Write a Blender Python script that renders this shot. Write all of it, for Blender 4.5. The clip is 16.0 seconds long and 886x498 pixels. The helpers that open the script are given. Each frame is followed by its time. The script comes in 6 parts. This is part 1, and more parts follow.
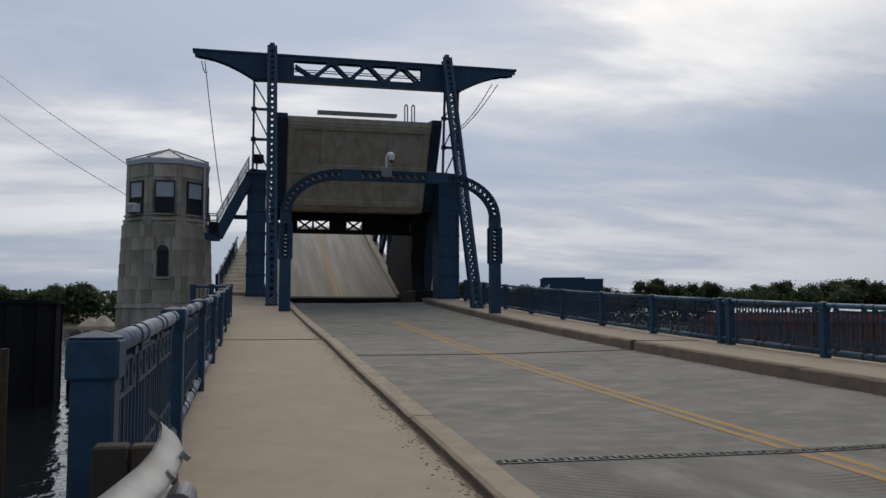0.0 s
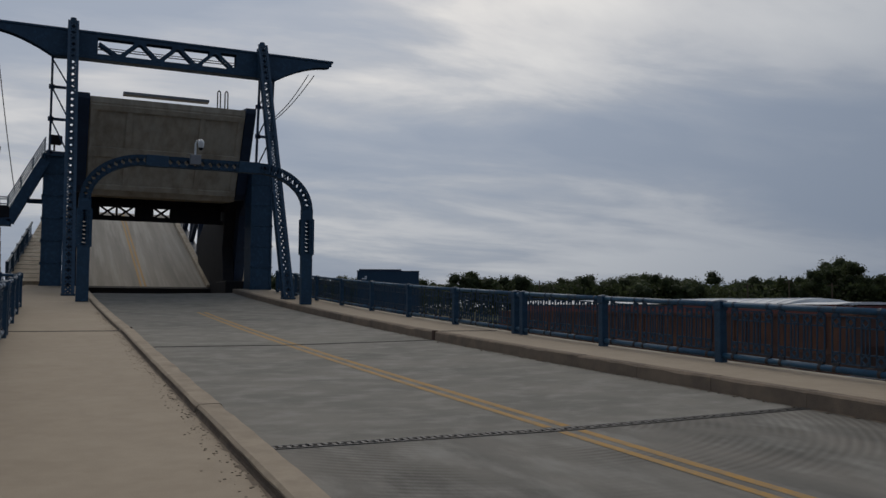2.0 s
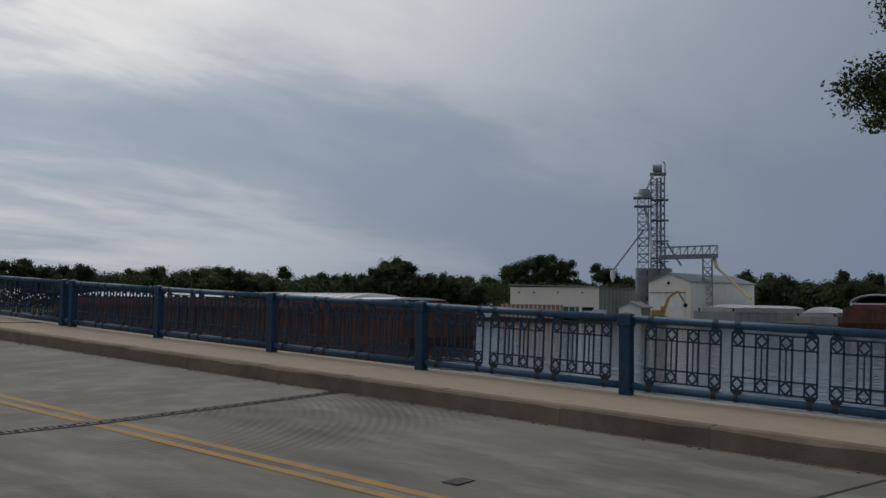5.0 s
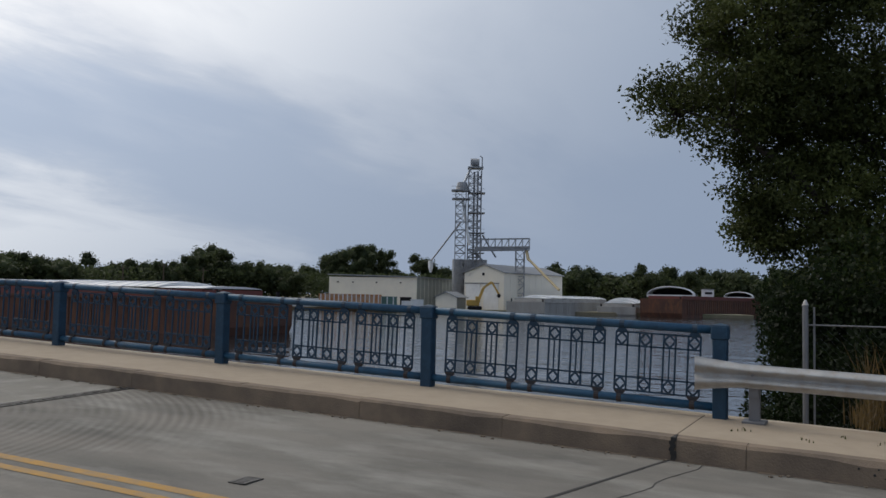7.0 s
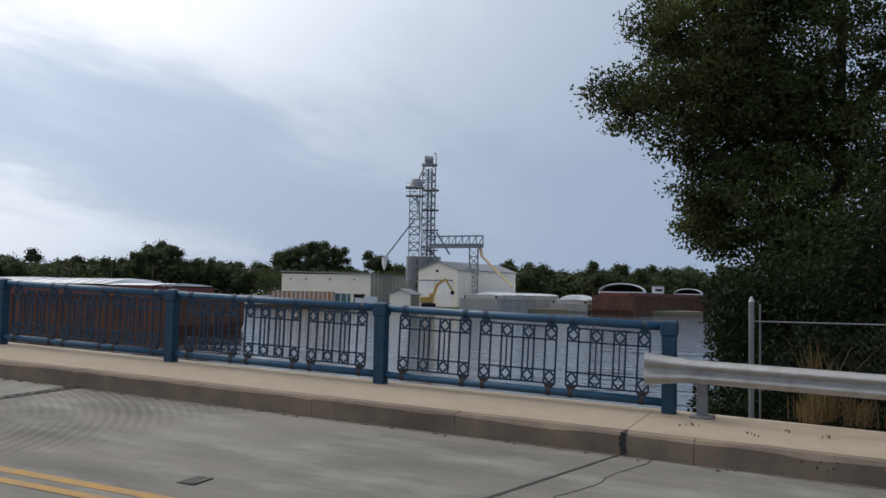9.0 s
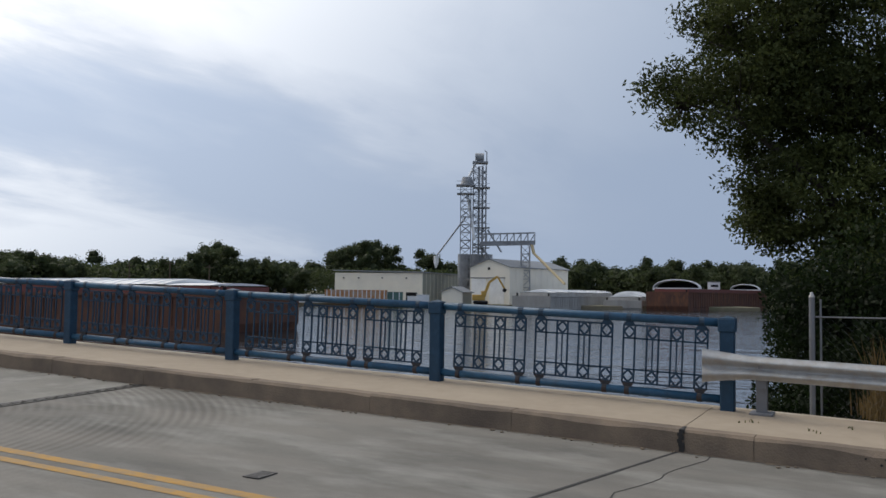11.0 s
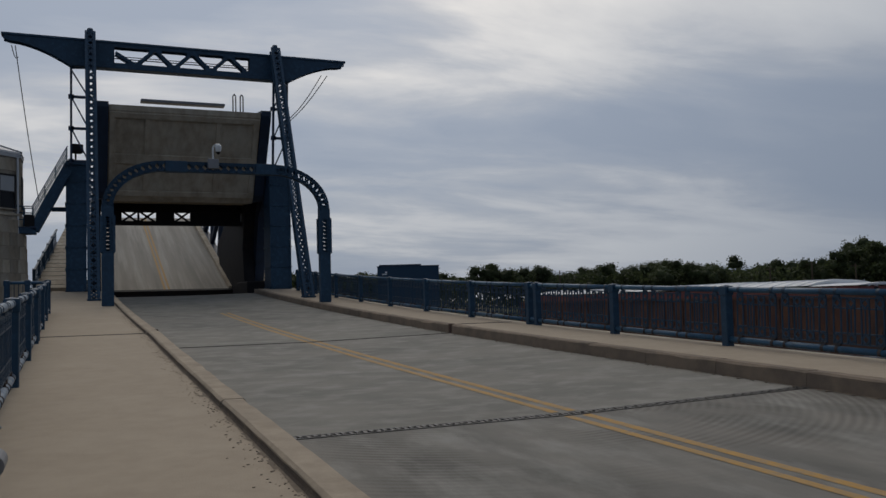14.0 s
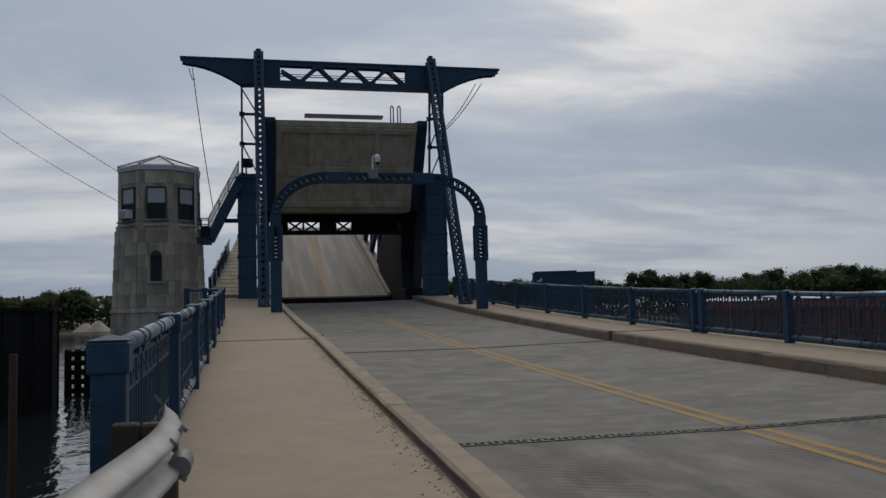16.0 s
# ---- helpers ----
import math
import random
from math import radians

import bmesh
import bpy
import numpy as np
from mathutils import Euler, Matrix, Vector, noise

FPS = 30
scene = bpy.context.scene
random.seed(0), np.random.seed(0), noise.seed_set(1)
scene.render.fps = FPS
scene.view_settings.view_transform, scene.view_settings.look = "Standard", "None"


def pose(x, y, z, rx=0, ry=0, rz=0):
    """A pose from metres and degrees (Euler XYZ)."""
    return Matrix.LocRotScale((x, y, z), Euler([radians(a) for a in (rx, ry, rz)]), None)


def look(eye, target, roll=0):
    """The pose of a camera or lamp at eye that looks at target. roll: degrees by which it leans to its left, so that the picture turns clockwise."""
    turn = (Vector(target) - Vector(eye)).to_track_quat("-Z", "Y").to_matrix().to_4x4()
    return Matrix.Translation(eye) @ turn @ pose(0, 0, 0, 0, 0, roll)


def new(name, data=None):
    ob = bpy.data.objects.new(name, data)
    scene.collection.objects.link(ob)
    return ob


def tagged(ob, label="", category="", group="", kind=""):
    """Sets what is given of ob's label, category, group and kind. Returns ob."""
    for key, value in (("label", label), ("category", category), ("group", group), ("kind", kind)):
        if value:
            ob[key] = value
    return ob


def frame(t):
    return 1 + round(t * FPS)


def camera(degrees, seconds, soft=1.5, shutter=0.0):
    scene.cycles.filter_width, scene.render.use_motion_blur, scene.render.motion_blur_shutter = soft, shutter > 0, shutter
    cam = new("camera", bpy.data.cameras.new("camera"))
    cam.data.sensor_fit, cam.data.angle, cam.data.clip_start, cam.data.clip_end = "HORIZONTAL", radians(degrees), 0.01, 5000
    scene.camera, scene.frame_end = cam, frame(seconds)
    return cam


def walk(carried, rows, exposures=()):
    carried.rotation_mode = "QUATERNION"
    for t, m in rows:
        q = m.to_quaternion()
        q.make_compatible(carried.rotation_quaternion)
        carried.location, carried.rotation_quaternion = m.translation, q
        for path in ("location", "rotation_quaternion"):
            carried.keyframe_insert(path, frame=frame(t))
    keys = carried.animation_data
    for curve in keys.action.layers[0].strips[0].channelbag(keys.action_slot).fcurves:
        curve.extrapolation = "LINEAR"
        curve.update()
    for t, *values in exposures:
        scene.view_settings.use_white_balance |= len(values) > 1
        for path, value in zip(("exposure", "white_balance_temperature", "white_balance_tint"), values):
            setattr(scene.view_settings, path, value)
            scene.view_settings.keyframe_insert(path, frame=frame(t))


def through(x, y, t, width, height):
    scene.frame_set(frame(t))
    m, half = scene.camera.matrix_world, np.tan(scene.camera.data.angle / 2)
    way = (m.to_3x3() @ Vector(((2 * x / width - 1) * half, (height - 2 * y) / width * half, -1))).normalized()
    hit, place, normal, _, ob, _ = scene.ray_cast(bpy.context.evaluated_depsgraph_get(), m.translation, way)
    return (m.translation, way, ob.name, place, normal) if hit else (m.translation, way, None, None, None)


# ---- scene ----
cam = camera(54.11, 16.0)
ROWS = [
    (0, -0.038, 0.544, 1.222, -12.707, 4.394, -0.060),
    (0.5, -0.034, 0.410, 1.216, -13.651, 4.230, -0.083),
    (1, -0.022, 0.286, 1.216, -15.901, 4.159, -0.201),
    (1.5, 0.004, 0.195, 1.209, -19.729, 4.064, -0.212),
    (2, 0.103, 0.072, 1.222, -24.659, 3.859, -0.233),
    (2.5, 0.061, -0.164, 1.221, -29.774, 3.816, -0.416),
    (3, 0.023, -0.260, 1.206, -34.868, 3.879, -0.713),
    (3.5, 0.042, -0.299, 1.194, -39.746, 3.930, -0.648),
    (4, 0.109, -0.261, 1.182, -44.266, 3.963, -0.783),
    (4.5, 0.136, -0.228, 1.189, -48.608, 3.792, -0.786),
    (5, 0.204, -0.259, 1.193, -52.297, 3.679, -0.840),
    (7.5, 0.410, -0.375, 1.231, -66.086, 3.149, -1.188),
    (8, 0.410, -0.377, 1.229, -67.104, 3.141, -1.193),
    (10.5, 0.383, -0.371, 1.232, -67.081, 2.914, -0.926),
    (11, 0.315, -0.374, 1.231, -63.787, 2.854, -0.636),
    (11.5, 0.089, -0.438, 1.227, -58.614, 2.745, -0.467),
    (12, -0.069, -0.445, 1.226, -51.768, 2.823, -0.147),
    (12.5, -0.141, -0.614, 1.215, -44.164, 3.030, 0.610),
    (13, -0.126, -0.682, 1.212, -36.630, 3.244, 1.094),
    (13.5, -0.087, -0.508, 1.212, -29.567, 3.355, 1.258),
    (14, 0.044, -0.418, 1.230, -23.231, 3.434, 1.578),
    (14.5, 0.029, -0.307, 1.226, -18.670, 3.597, 1.546),
    (15, 0.026, -0.292, 1.231, -15.373, 3.784, 1.540),
    (15.5, 0.020, -0.294, 1.234, -13.490, 3.961, 1.484),
    (16, 0.012, -0.282, 1.232, -13.048, 4.146, 1.453),
]
EXPOSURES = [(0.0, -0.58), (1.0, -0.78), (2.0, -1.0), (3.5, -1.03), (5.0, -0.85), (7.3, -0.18), (8.2, -0.02), (10.3, 0.13), (11.0, 0.02), (12.0, -0.5), (13.0, -0.85), (14.5, -0.97), (16.0, -0.86)]
walk(cam, [(t, pose(x, y, z, 90 + pitch, roll, yaw)) for t, x, y, z, yaw, pitch, roll in ROWS], EXPOSURES)

# ---- sky and sun ----
world = bpy.data.worlds.new("sky")
scene.world = world
world.use_nodes = True
wn, wl = world.node_tree.nodes, world.node_tree.links
wn.clear()


def wnode(kind, **values):
    n = wn.new(kind)
    for k, v in values.items():
        n.inputs[k].default_value = v
    return n


def wmath(op, a, b=None):
    n = wn.new("ShaderNodeMath")
    n.operation = op
    for i, v in enumerate((a, b)):
        if v is None:
            continue
        if isinstance(v, (int, float)):
            n.inputs[i].default_value = v
        else:
            wl.new(v, n.inputs[i])
    return n.outputs[0]


sky = wn.new("ShaderNodeTexSky")
sky.sky_type = "NISHITA"
sky.sun_disc = False
SUN_UP, SUN_AZ = 46.0, 8.0
sky.sun_elevation, sky.sun_rotation = radians(SUN_UP), radians(SUN_AZ)
coord = wn.new("ShaderNodeTexCoord")
axes = wn.new("ShaderNodeSeparateXYZ")
wl.new(coord.outputs["Generated"], axes.inputs[0])
# the cloud layer lies flat overhead, so it crowds together towards the horizon
level = wmath("ADD", wmath("MAXIMUM", axes.outputs["Z"], 0.0), 0.153)
plane = wn.new("ShaderNodeCombineXYZ")
wl.new(wmath("DIVIDE", axes.outputs["X"], level), plane.inputs["X"])
wl.new(wmath("DIVIDE", axes.outputs["Y"], level), plane.inputs["Y"])
shift = wn.new("ShaderNodeMapping")
shift.inputs["Scale"].default_value = (0.4726, 0.8825, 1.0)
shift.inputs["Rotation"].default_value = (0, 0, 0.2826)
shift.inputs["Location"].default_value = (-17.763, 23.818, 0.35)
wl.new(plane.outputs[0], shift.inputs[0])
big = wnode("ShaderNodeTexNoise", Scale=0.62, Detail=4.0, Roughness=0.5, Distortion=0.35)
fine = wnode("ShaderNodeTexNoise", Scale=2.1, Detail=9.0, Roughness=0.58, Distortion=0.3)
wl.new(shift.outputs[0], big.inputs["Vector"])
wl.new(shift.outputs[0], fine.inputs["Vector"])
thick = wmath("ADD", wmath("MULTIPLY", big.outputs["Fac"], 0.72), wmath("MULTIPLY", fine.outputs["Fac"], 0.28))
cloud = wn.new("ShaderNodeValToRGB")
wl.new(wmath("ADD", wmath("MULTIPLY", wmath("SUBTRACT", thick, 0.488), 1.5), 0.488), cloud.inputs[0])
stops = cloud.color_ramp.elements
stops[0].position, stops[0].color = 0.38, (0.36, 0.43, 0.56, 1)
stops[1].position, stops[1].color = 0.62, (1.22, 1.2, 1.15, 1)
for at, colour in ((0.44, (0.45, 0.51, 0.62, 1)), (0.485, (0.60, 0.635, 0.70, 1)), (0.54, (0.95, 0.945, 0.94, 1))):
    stops.new(at).color = colour
blend = wn.new("ShaderNodeMix")
blend.data_type = "RGBA"
blend.inputs["Factor"].default_value = 0.9
thin = wn.new("ShaderNodeVectorMath")
thin.operation = "SCALE"
thin.inputs["Scale"].default_value = 0.09
wl.new(sky.outputs[0], thin.inputs[0])
wl.new(thin.outputs[0], blend.inputs["A"])
wl.new(cloud.outputs[0], blend.inputs["B"])
# thin cloud is brighter towards the veiled sun
toward = wn.new("ShaderNodeVectorMath")
toward.operation = "DOT_PRODUCT"
wl.new(coord.outputs["Generated"], toward.inputs[0])
toward.inputs[1].default_value = (math.sin(radians(SUN_AZ)) * math.cos(radians(SUN_UP)), math.cos(radians(SUN_AZ)) * math.cos(radians(SUN_UP)), math.sin(radians(SUN_UP)))
veil = wmath("ADD", wmath("MULTIPLY", wmath("POWER", wmath("MAXIMUM", toward.outputs["Value"], 0.0), 3.5), 1.75), 0.55)
veil = wmath("ADD", veil, wmath("MULTIPLY", wmath("MAXIMUM", wmath("MULTIPLY", toward.outputs["Value"], -1.0), 0.0), 0.25))
back = wnode("ShaderNodeBackground")
wl.new(veil, back.inputs["Strength"])
tint = wn.new("ShaderNodeMix")
tint.data_type = "RGBA"
wl.new(wmath("MULTIPLY", wmath("POWER", wmath("MAXIMUM", toward.outputs["Value"], 0.0), 2.0), 1.25), tint.inputs["Factor"])
tint.inputs["A"].default_value = (0.917, 0.985, 1.11, 1)
tint.inputs["B"].default_value = (1.05, 1.0, 0.94, 1)
haze = wn.new("ShaderNodeMix")
haze.data_type = "RGBA"
away = wmath("SUBTRACT", 1.12, wmath("MULTIPLY", wmath("POWER", wmath("MAXIMUM", toward.outputs["Value"], 0.0), 2.0), 1.35))
wl.new(wmath("MULTIPLY", wmath("MAXIMUM", away, 0.0), 1.0), haze.inputs["Factor"])
wl.new(blend.outputs["Result"], haze.inputs["A"])
haze.inputs["B"].default_value = (0.618, 0.722, 0.875, 1)
tinted = wn.new("ShaderNodeMix")
tinted.data_type, tinted.blend_type = "RGBA", "MULTIPLY"
tinted.inputs["Factor"].default_value = 1.0
wl.new(haze.outputs["Result"], tinted.inputs["A"])
wl.new(tint.outputs["Result"], tinted.inputs["B"])
wl.new(tinted.outputs["Result"], back.inputs["Color"])
wl.new(back.outputs[0], wn.new("ShaderNodeOutputWorld").inputs[0])

sun = new("sun", bpy.data.lights.new("sun", "SUN"))
sun.data.energy, sun.data.angle, sun.data.color = 0.7, radians(25), (1.0, 0.95, 0.88)
az, up = radians(SUN_AZ), radians(SUN_UP)
sun.matrix_world = look((0, 0, 0), (-math.sin(az) * math.cos(up), -math.cos(az) * math.cos(up), -math.sin(up)))


# ---- materials ----
def material(name, base, rough=0.8, metal=0.0, second=None, scale=3.0, amount=0.5, bump=0.2, bump_scale=40.0, stretch=(1, 1, 1), third=None, third_scale=0.6, spread=0.0, coords="Object"):
    """Base colour mottled with a second at grain scale and a third at stain scale, with relief."""
    m = bpy.data.materials.new(name)
    m.use_nodes = True
    n, l = m.node_tree.nodes, m.node_tree.links
    bsdf = n["Principled BSDF"]
    bsdf.inputs["Roughness"].default_value = rough
    bsdf.inputs["Metallic"].default_value = metal
    tc = n.new("ShaderNodeTexCoord")
    mp = n.new("ShaderNodeMapping")
    mp.inputs["Scale"].default_value = stretch
    l.new(tc.outputs[coords], mp.inputs[0])
    out = None

    def layer(under, colour, size, lo, hi, detail=6.0):
        noise_node = n.new("ShaderNodeTexNoise")
        noise_node.inputs["Scale"].default_value = size
        noise_node.inputs["Detail"].default_value = detail
        noise_node.inputs["Roughness"].default_value = 0.62
        l.new(mp.outputs[0], noise_node.inputs["Vector"])
        ramp = n.new("ShaderNodeMapRange")
        ramp.inputs["From Min"].default_value, ramp.inputs["From Max"].default_value = lo, hi
        ramp.inputs["To Max"].default_value = amount
        l.new(noise_node.outputs["Fac"], ramp.inputs["Value"])
        mix = n.new("ShaderNodeMix")
        mix.data_type = "RGBA"
        l.new(ramp.outputs[0], mix.inputs["Factor"])
        if under is None:
            mix.inputs["A"].default_value = (*base, 1)
        else:
            l.new(under, mix.inputs["A"])
        mix.inputs["B"].default_value = (*colour, 1)
        return mix.outputs["Result"]

    if second is None:
        second = tuple(c * 0.7 for c in base)
    out = layer(None, second, scale, 0.38, 0.68)
    if third:
        out = layer(out, third, third_scale, 0.48, 0.7)
    if spread:
        info = n.new("ShaderNodeObjectInfo")
        hsv = n.new("ShaderNodeHueSaturation")
        vary = n.new("ShaderNodeMapRange")
        vary.inputs["To Min"].default_value, vary.inputs["To Max"].default_value = 1 - spread, 1 + spread
        l.new(info.outputs["Random"], vary.inputs["Value"])
        l.new(vary.outputs[0], hsv.inputs["Value"])
        l.new(out, hsv.inputs["Color"])
        out = hsv.outputs[0]
    l.new(out, bsdf.inputs["Base Color"])
    if bump:
        grain = n.new("ShaderNodeTexNoise")
        grain.inputs["Scale"].default_value = bump_scale
        grain.inputs["Detail"].default_value = 4.0
        l.new(mp.outputs[0], grain.inputs["Vector"])
        b = n.new("ShaderNodeBump")
        b.inputs["Strength"].default_value = bump
        b.inputs["Distance"].default_value = 0.02
        l.new(grain.outputs["Fac"], b.inputs["Height"])
        l.new(b.outputs[0], bsdf.inputs["Normal"])
    return m


def leaf_material(name, dark, light, scale=0.5, through=0.5):
    m = material(name, dark, 0.6, second=light, scale=scale, amount=0.9, bump=0)
    n, l = m.node_tree.nodes, m.node_tree.links
    bsdf = n["Principled BSDF"]
    geo = n.new("ShaderNodeNewGeometry")
    hsv = n.new("ShaderNodeHueSaturation")
    vary = n.new("ShaderNodeMapRange")
    vary.inputs["To Min"].default_value, vary.inputs["To Max"].default_value = 0.72, 1.28
    l.new(geo.outputs["Random Per Island"], vary.inputs["Value"])
    l.new(vary.outputs[0], hsv.inputs["Value"])
    l.new(bsdf.inputs["Base Color"].links[0].from_socket, hsv.inputs["Color"])
    l.new(hsv.outputs[0], bsdf.inputs["Base Color"])
    bsdf.inputs["Specular IOR Level"].default_value = 0.25
    glow = n.new("ShaderNodeBsdfTranslucent")
    l.new(hsv.outputs[0], glow.inputs["Color"])
    mix = n.new("ShaderNodeMixShader")
    mix.inputs[0].default_value = through
    l.new(bsdf.outputs[0], mix.inputs[1])
    l.new(glow.outputs[0], mix.inputs[2])
    l.new(mix.outputs[0], n["Material Output"].inputs["Surface"])
    return m


WALKWAY = material("sidewalk_concrete", (0.36, 0.29, 0.21), 0.9, second=(0.27, 0.215, 0.155), scale=5.0, amount=0.42, third=(0.42, 0.345, 0.255), third_scale=0.9, bump=0.25, bump_scale=90)
ROAD = material("road_concrete", (0.20, 0.186, 0.158), 0.85, second=(0.108, 0.104, 0.09), scale=1.0, amount=0.7, third=(0.29, 0.275, 0.245), third_scale=3.0, bump=0.45, bump_scale=45, stretch=(0.6, 0.8, 1.0))
SCORED = material("scored_road_concrete", (0.19, 0.174, 0.148), 0.85, second=(0.095, 0.09, 0.078), scale=1.3, amount=0.8, third=(0.26, 0.25, 0.22), third_scale=2.2, bump=0.3, bump_scale=60, stretch=(1.0, 0.4, 1.0))
n, l = SCORED.node_tree.nodes, SCORED.node_tree.links
bsdf = n["Principled BSDF"]
place = n.new("ShaderNodeMapping")
place.inputs["Location"].default_value = (-4.4, -9.6, 0.0)
l.new(n["Texture Coordinate"].outputs["Object"], place.inputs[0])
arcs = n.new("ShaderNodeTexWave")
arcs.wave_type, arcs.rings_direction = "RINGS", "Z"
arcs.inputs["Scale"].default_value, arcs.inputs["Distortion"].default_value, arcs.inputs["Detail"].default_value = 3.0, 0.7, 2.0
arcs.inputs["Detail Scale"].default_value = 0.6
l.new(place.outputs[0], arcs.inputs["Vector"])
groove = n.new("ShaderNodeBump")
groove.inputs["Strength"].default_value, groove.inputs["Distance"].default_value = 0.5, 0.012
scuff = n.new("ShaderNodeTexNoise")
scuff.inputs["Scale"].default_value, scuff.inputs["Detail"].default_value = 0.7, 4.0
l.new(place.outputs[0], scuff.inputs["Vector"])
where = n.new("ShaderNodeMapRange")
where.inputs["From Min"].default_value, where.inputs["From Max"].default_value = 0.42, 0.6
l.new(scuff.outputs["Fac"], where.inputs["Value"])
# the swirled finish was only raked in beside the steel joint
spot = n.new("ShaderNodeSeparateXYZ")
l.new(n["Texture Coordinate"].outputs["Object"], spot.inputs[0])
beside = n.new("ShaderNodeMapRange")
beside.inputs["From Min"].default_value, beside.inputs["From Max"].default_value = 4.6, 6.4
l.new(spot.outputs["Y"], beside.inputs["Value"])
l.new(beside.outputs[0], where.inputs["To Max"])
cutting = n.new("ShaderNodeMath")
cutting.operation = "MULTIPLY"
l.new(arcs.outputs["Fac"], cutting.inputs[0])
l.new(where.outputs[0], cutting.inputs[1])
l.new(cutting.outputs[0], groove.inputs["Height"])
soil = n.new("ShaderNodeMix")
soil.data_type, soil.blend_type = "RGBA", "MULTIPLY"
l.new(cutting.outputs[0], soil.inputs["Factor"])
l.new(bsdf.inputs["Base Color"].links[0].from_socket, soil.inputs["A"])
soil.inputs["B"].default_value = (0.72, 0.7, 0.68, 1)
l.new(soil.outputs["Result"], bsdf.inputs["Base Color"])
l.new(bsdf.inputs["Normal"].links[0].from_socket, groove.inputs["Normal"])
l.new(groove.outputs[0], bsdf.inputs["Normal"])
for m in (ROAD, SCORED):
    n, l = m.node_tree.nodes, m.node_tree.links
    bsdf = n["Principled BSDF"]
    tines = n.new("ShaderNodeTexWave")
    tines.wave_type, tines.bands_direction = "BANDS", "Y"
    tines.inputs["Scale"].default_value, tines.inputs["Distortion"].default_value = 16.0, 0.6
    tines.inputs["Detail"].default_value, tines.inputs["Detail Scale"].default_value = 2.0, 1.2
    l.new(n["Texture Coordinate"].outputs["Object"], tines.inputs["Vector"])
    rut = n.new("ShaderNodeBump")
    rut.inputs["Strength"].default_value, rut.inputs["Distance"].default_value = 0.045, 0.005
    l.new(tines.outputs["Fac"], rut.inputs["Height"])
    l.new(bsdf.inputs["Normal"].links[0].from_socket, rut.inputs["Normal"])
    l.new(rut.outputs[0], bsdf.inputs["Normal"])
    # dirt lies in the grooves in patches
    worn = n.new("ShaderNodeTexNoise")
    worn.inputs["Scale"].default_value, worn.inputs["Detail"].default_value = 0.9, 5.0
    l.new(n["Texture Coordinate"].outputs["Object"], worn.inputs["Vector"])
    patch = n.new("ShaderNodeMapRange")
    patch.inputs["From Min"].default_value, patch.inputs["From Max"].default_value = 0.46, 0.68
    patch.inputs["To Max"].default_value = 0.3
    l.new(worn.outputs["Fac"], patch.inputs["Value"])
    deep = n.new("ShaderNodeMath")
    deep.operation = "MULTIPLY"
    l.new(tines.outputs["Fac"], deep.inputs[0])
    l.new(patch.outputs[0], deep.inputs[1])
    grime = n.new("ShaderNodeMix")
    grime.data_type, grime.blend_type = "RGBA", "MULTIPLY"
    l.new(deep.outputs[0], grime.inputs["Factor"])
    l.new(bsdf.inputs["Base Color"].links[0].from_socket, grime.inputs["A"])
    grime.inputs["B"].default_value = (0.62, 0.6, 0.58, 1)
    l.new(grime.outputs["Result"], bsdf.inputs["Base Color"])
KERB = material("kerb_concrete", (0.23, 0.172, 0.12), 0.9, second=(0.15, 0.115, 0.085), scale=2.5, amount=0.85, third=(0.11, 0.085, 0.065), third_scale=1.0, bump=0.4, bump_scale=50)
OLD_CONCRETE = material("weathered_concrete", (0.43, 0.36, 0.27), 0.92, second=(0.24, 0.195, 0.14), scale=2.6, amount=0.75, third=(0.52, 0.47, 0.38), third_scale=0.7, bump=0.4, bump_scale=25, stretch=(1, 1, 0.35))
TOWER_CONCRETE = material("tower_concrete", (0.42, 0.355, 0.275), 0.92, second=(0.13, 0.11, 0.085), scale=1.9, amount=0.95, third=(0.56, 0.50, 0.41), third_scale=0.55, bump=0.4, bump_scale=25, stretch=(1, 1, 0.3))
BLUE = material("blue_paint", (0.005, 0.037, 0.076), 0.6, second=(0.007, 0.033, 0.062), scale=3.0, amount=0.7, third=(0.02, 0.075, 0.14), third_scale=6.0, bump=0.12, bump_scale=30)
BLUE_PIPE = material("blue_pipe_paint", (0.012, 0.07, 0.135), 0.45, second=(0.05, 0.12, 0.2), scale=7.0, amount=0.5, third=(0.02, 0.035, 0.05), third_scale=9.0, bump=0.15, bump_scale=60)
BLUE_WORN = material("worn_blue_paint", (0.035, 0.10, 0.19), 0.45, second=(0.34, 0.37, 0.39), scale=7.0, amount=0.95, third=(0.02, 0.05, 0.08), third_scale=14.0, bump=0.15, bump_scale=60)
BLUE_DARK = material("dark_blue_paint", (0.012, 0.03, 0.065), 0.6, second=(0.006, 0.012, 0.025), scale=2.0, bump=0.1)
BLACK_STEEL = material("dark_steel", (0.013, 0.013, 0.016), 0.8, second=(0.03, 0.024, 0.02), scale=2.0, bump=0.1)
BLACK_STEEL.node_tree.nodes["Principled BSDF"].inputs["Specular IOR Level"].default_value = 0.2
GRILLE = material("dark_blue_cast_iron", (0.008, 0.04, 0.08), 0.6, second=(0.02, 0.03, 0.04), scale=9.0, amount=0.6, bump=0.15)
LEAF_ROAD = material("streaked_leaf_concrete", (0.27, 0.25, 0.215), 0.85, second=(0.15, 0.138, 0.12), scale=1.1, amount=0.85, third=(0.36, 0.335, 0.29), third_scale=2.0, bump=0.2, bump_scale=50, stretch=(1.1, 0.05, 1.0))
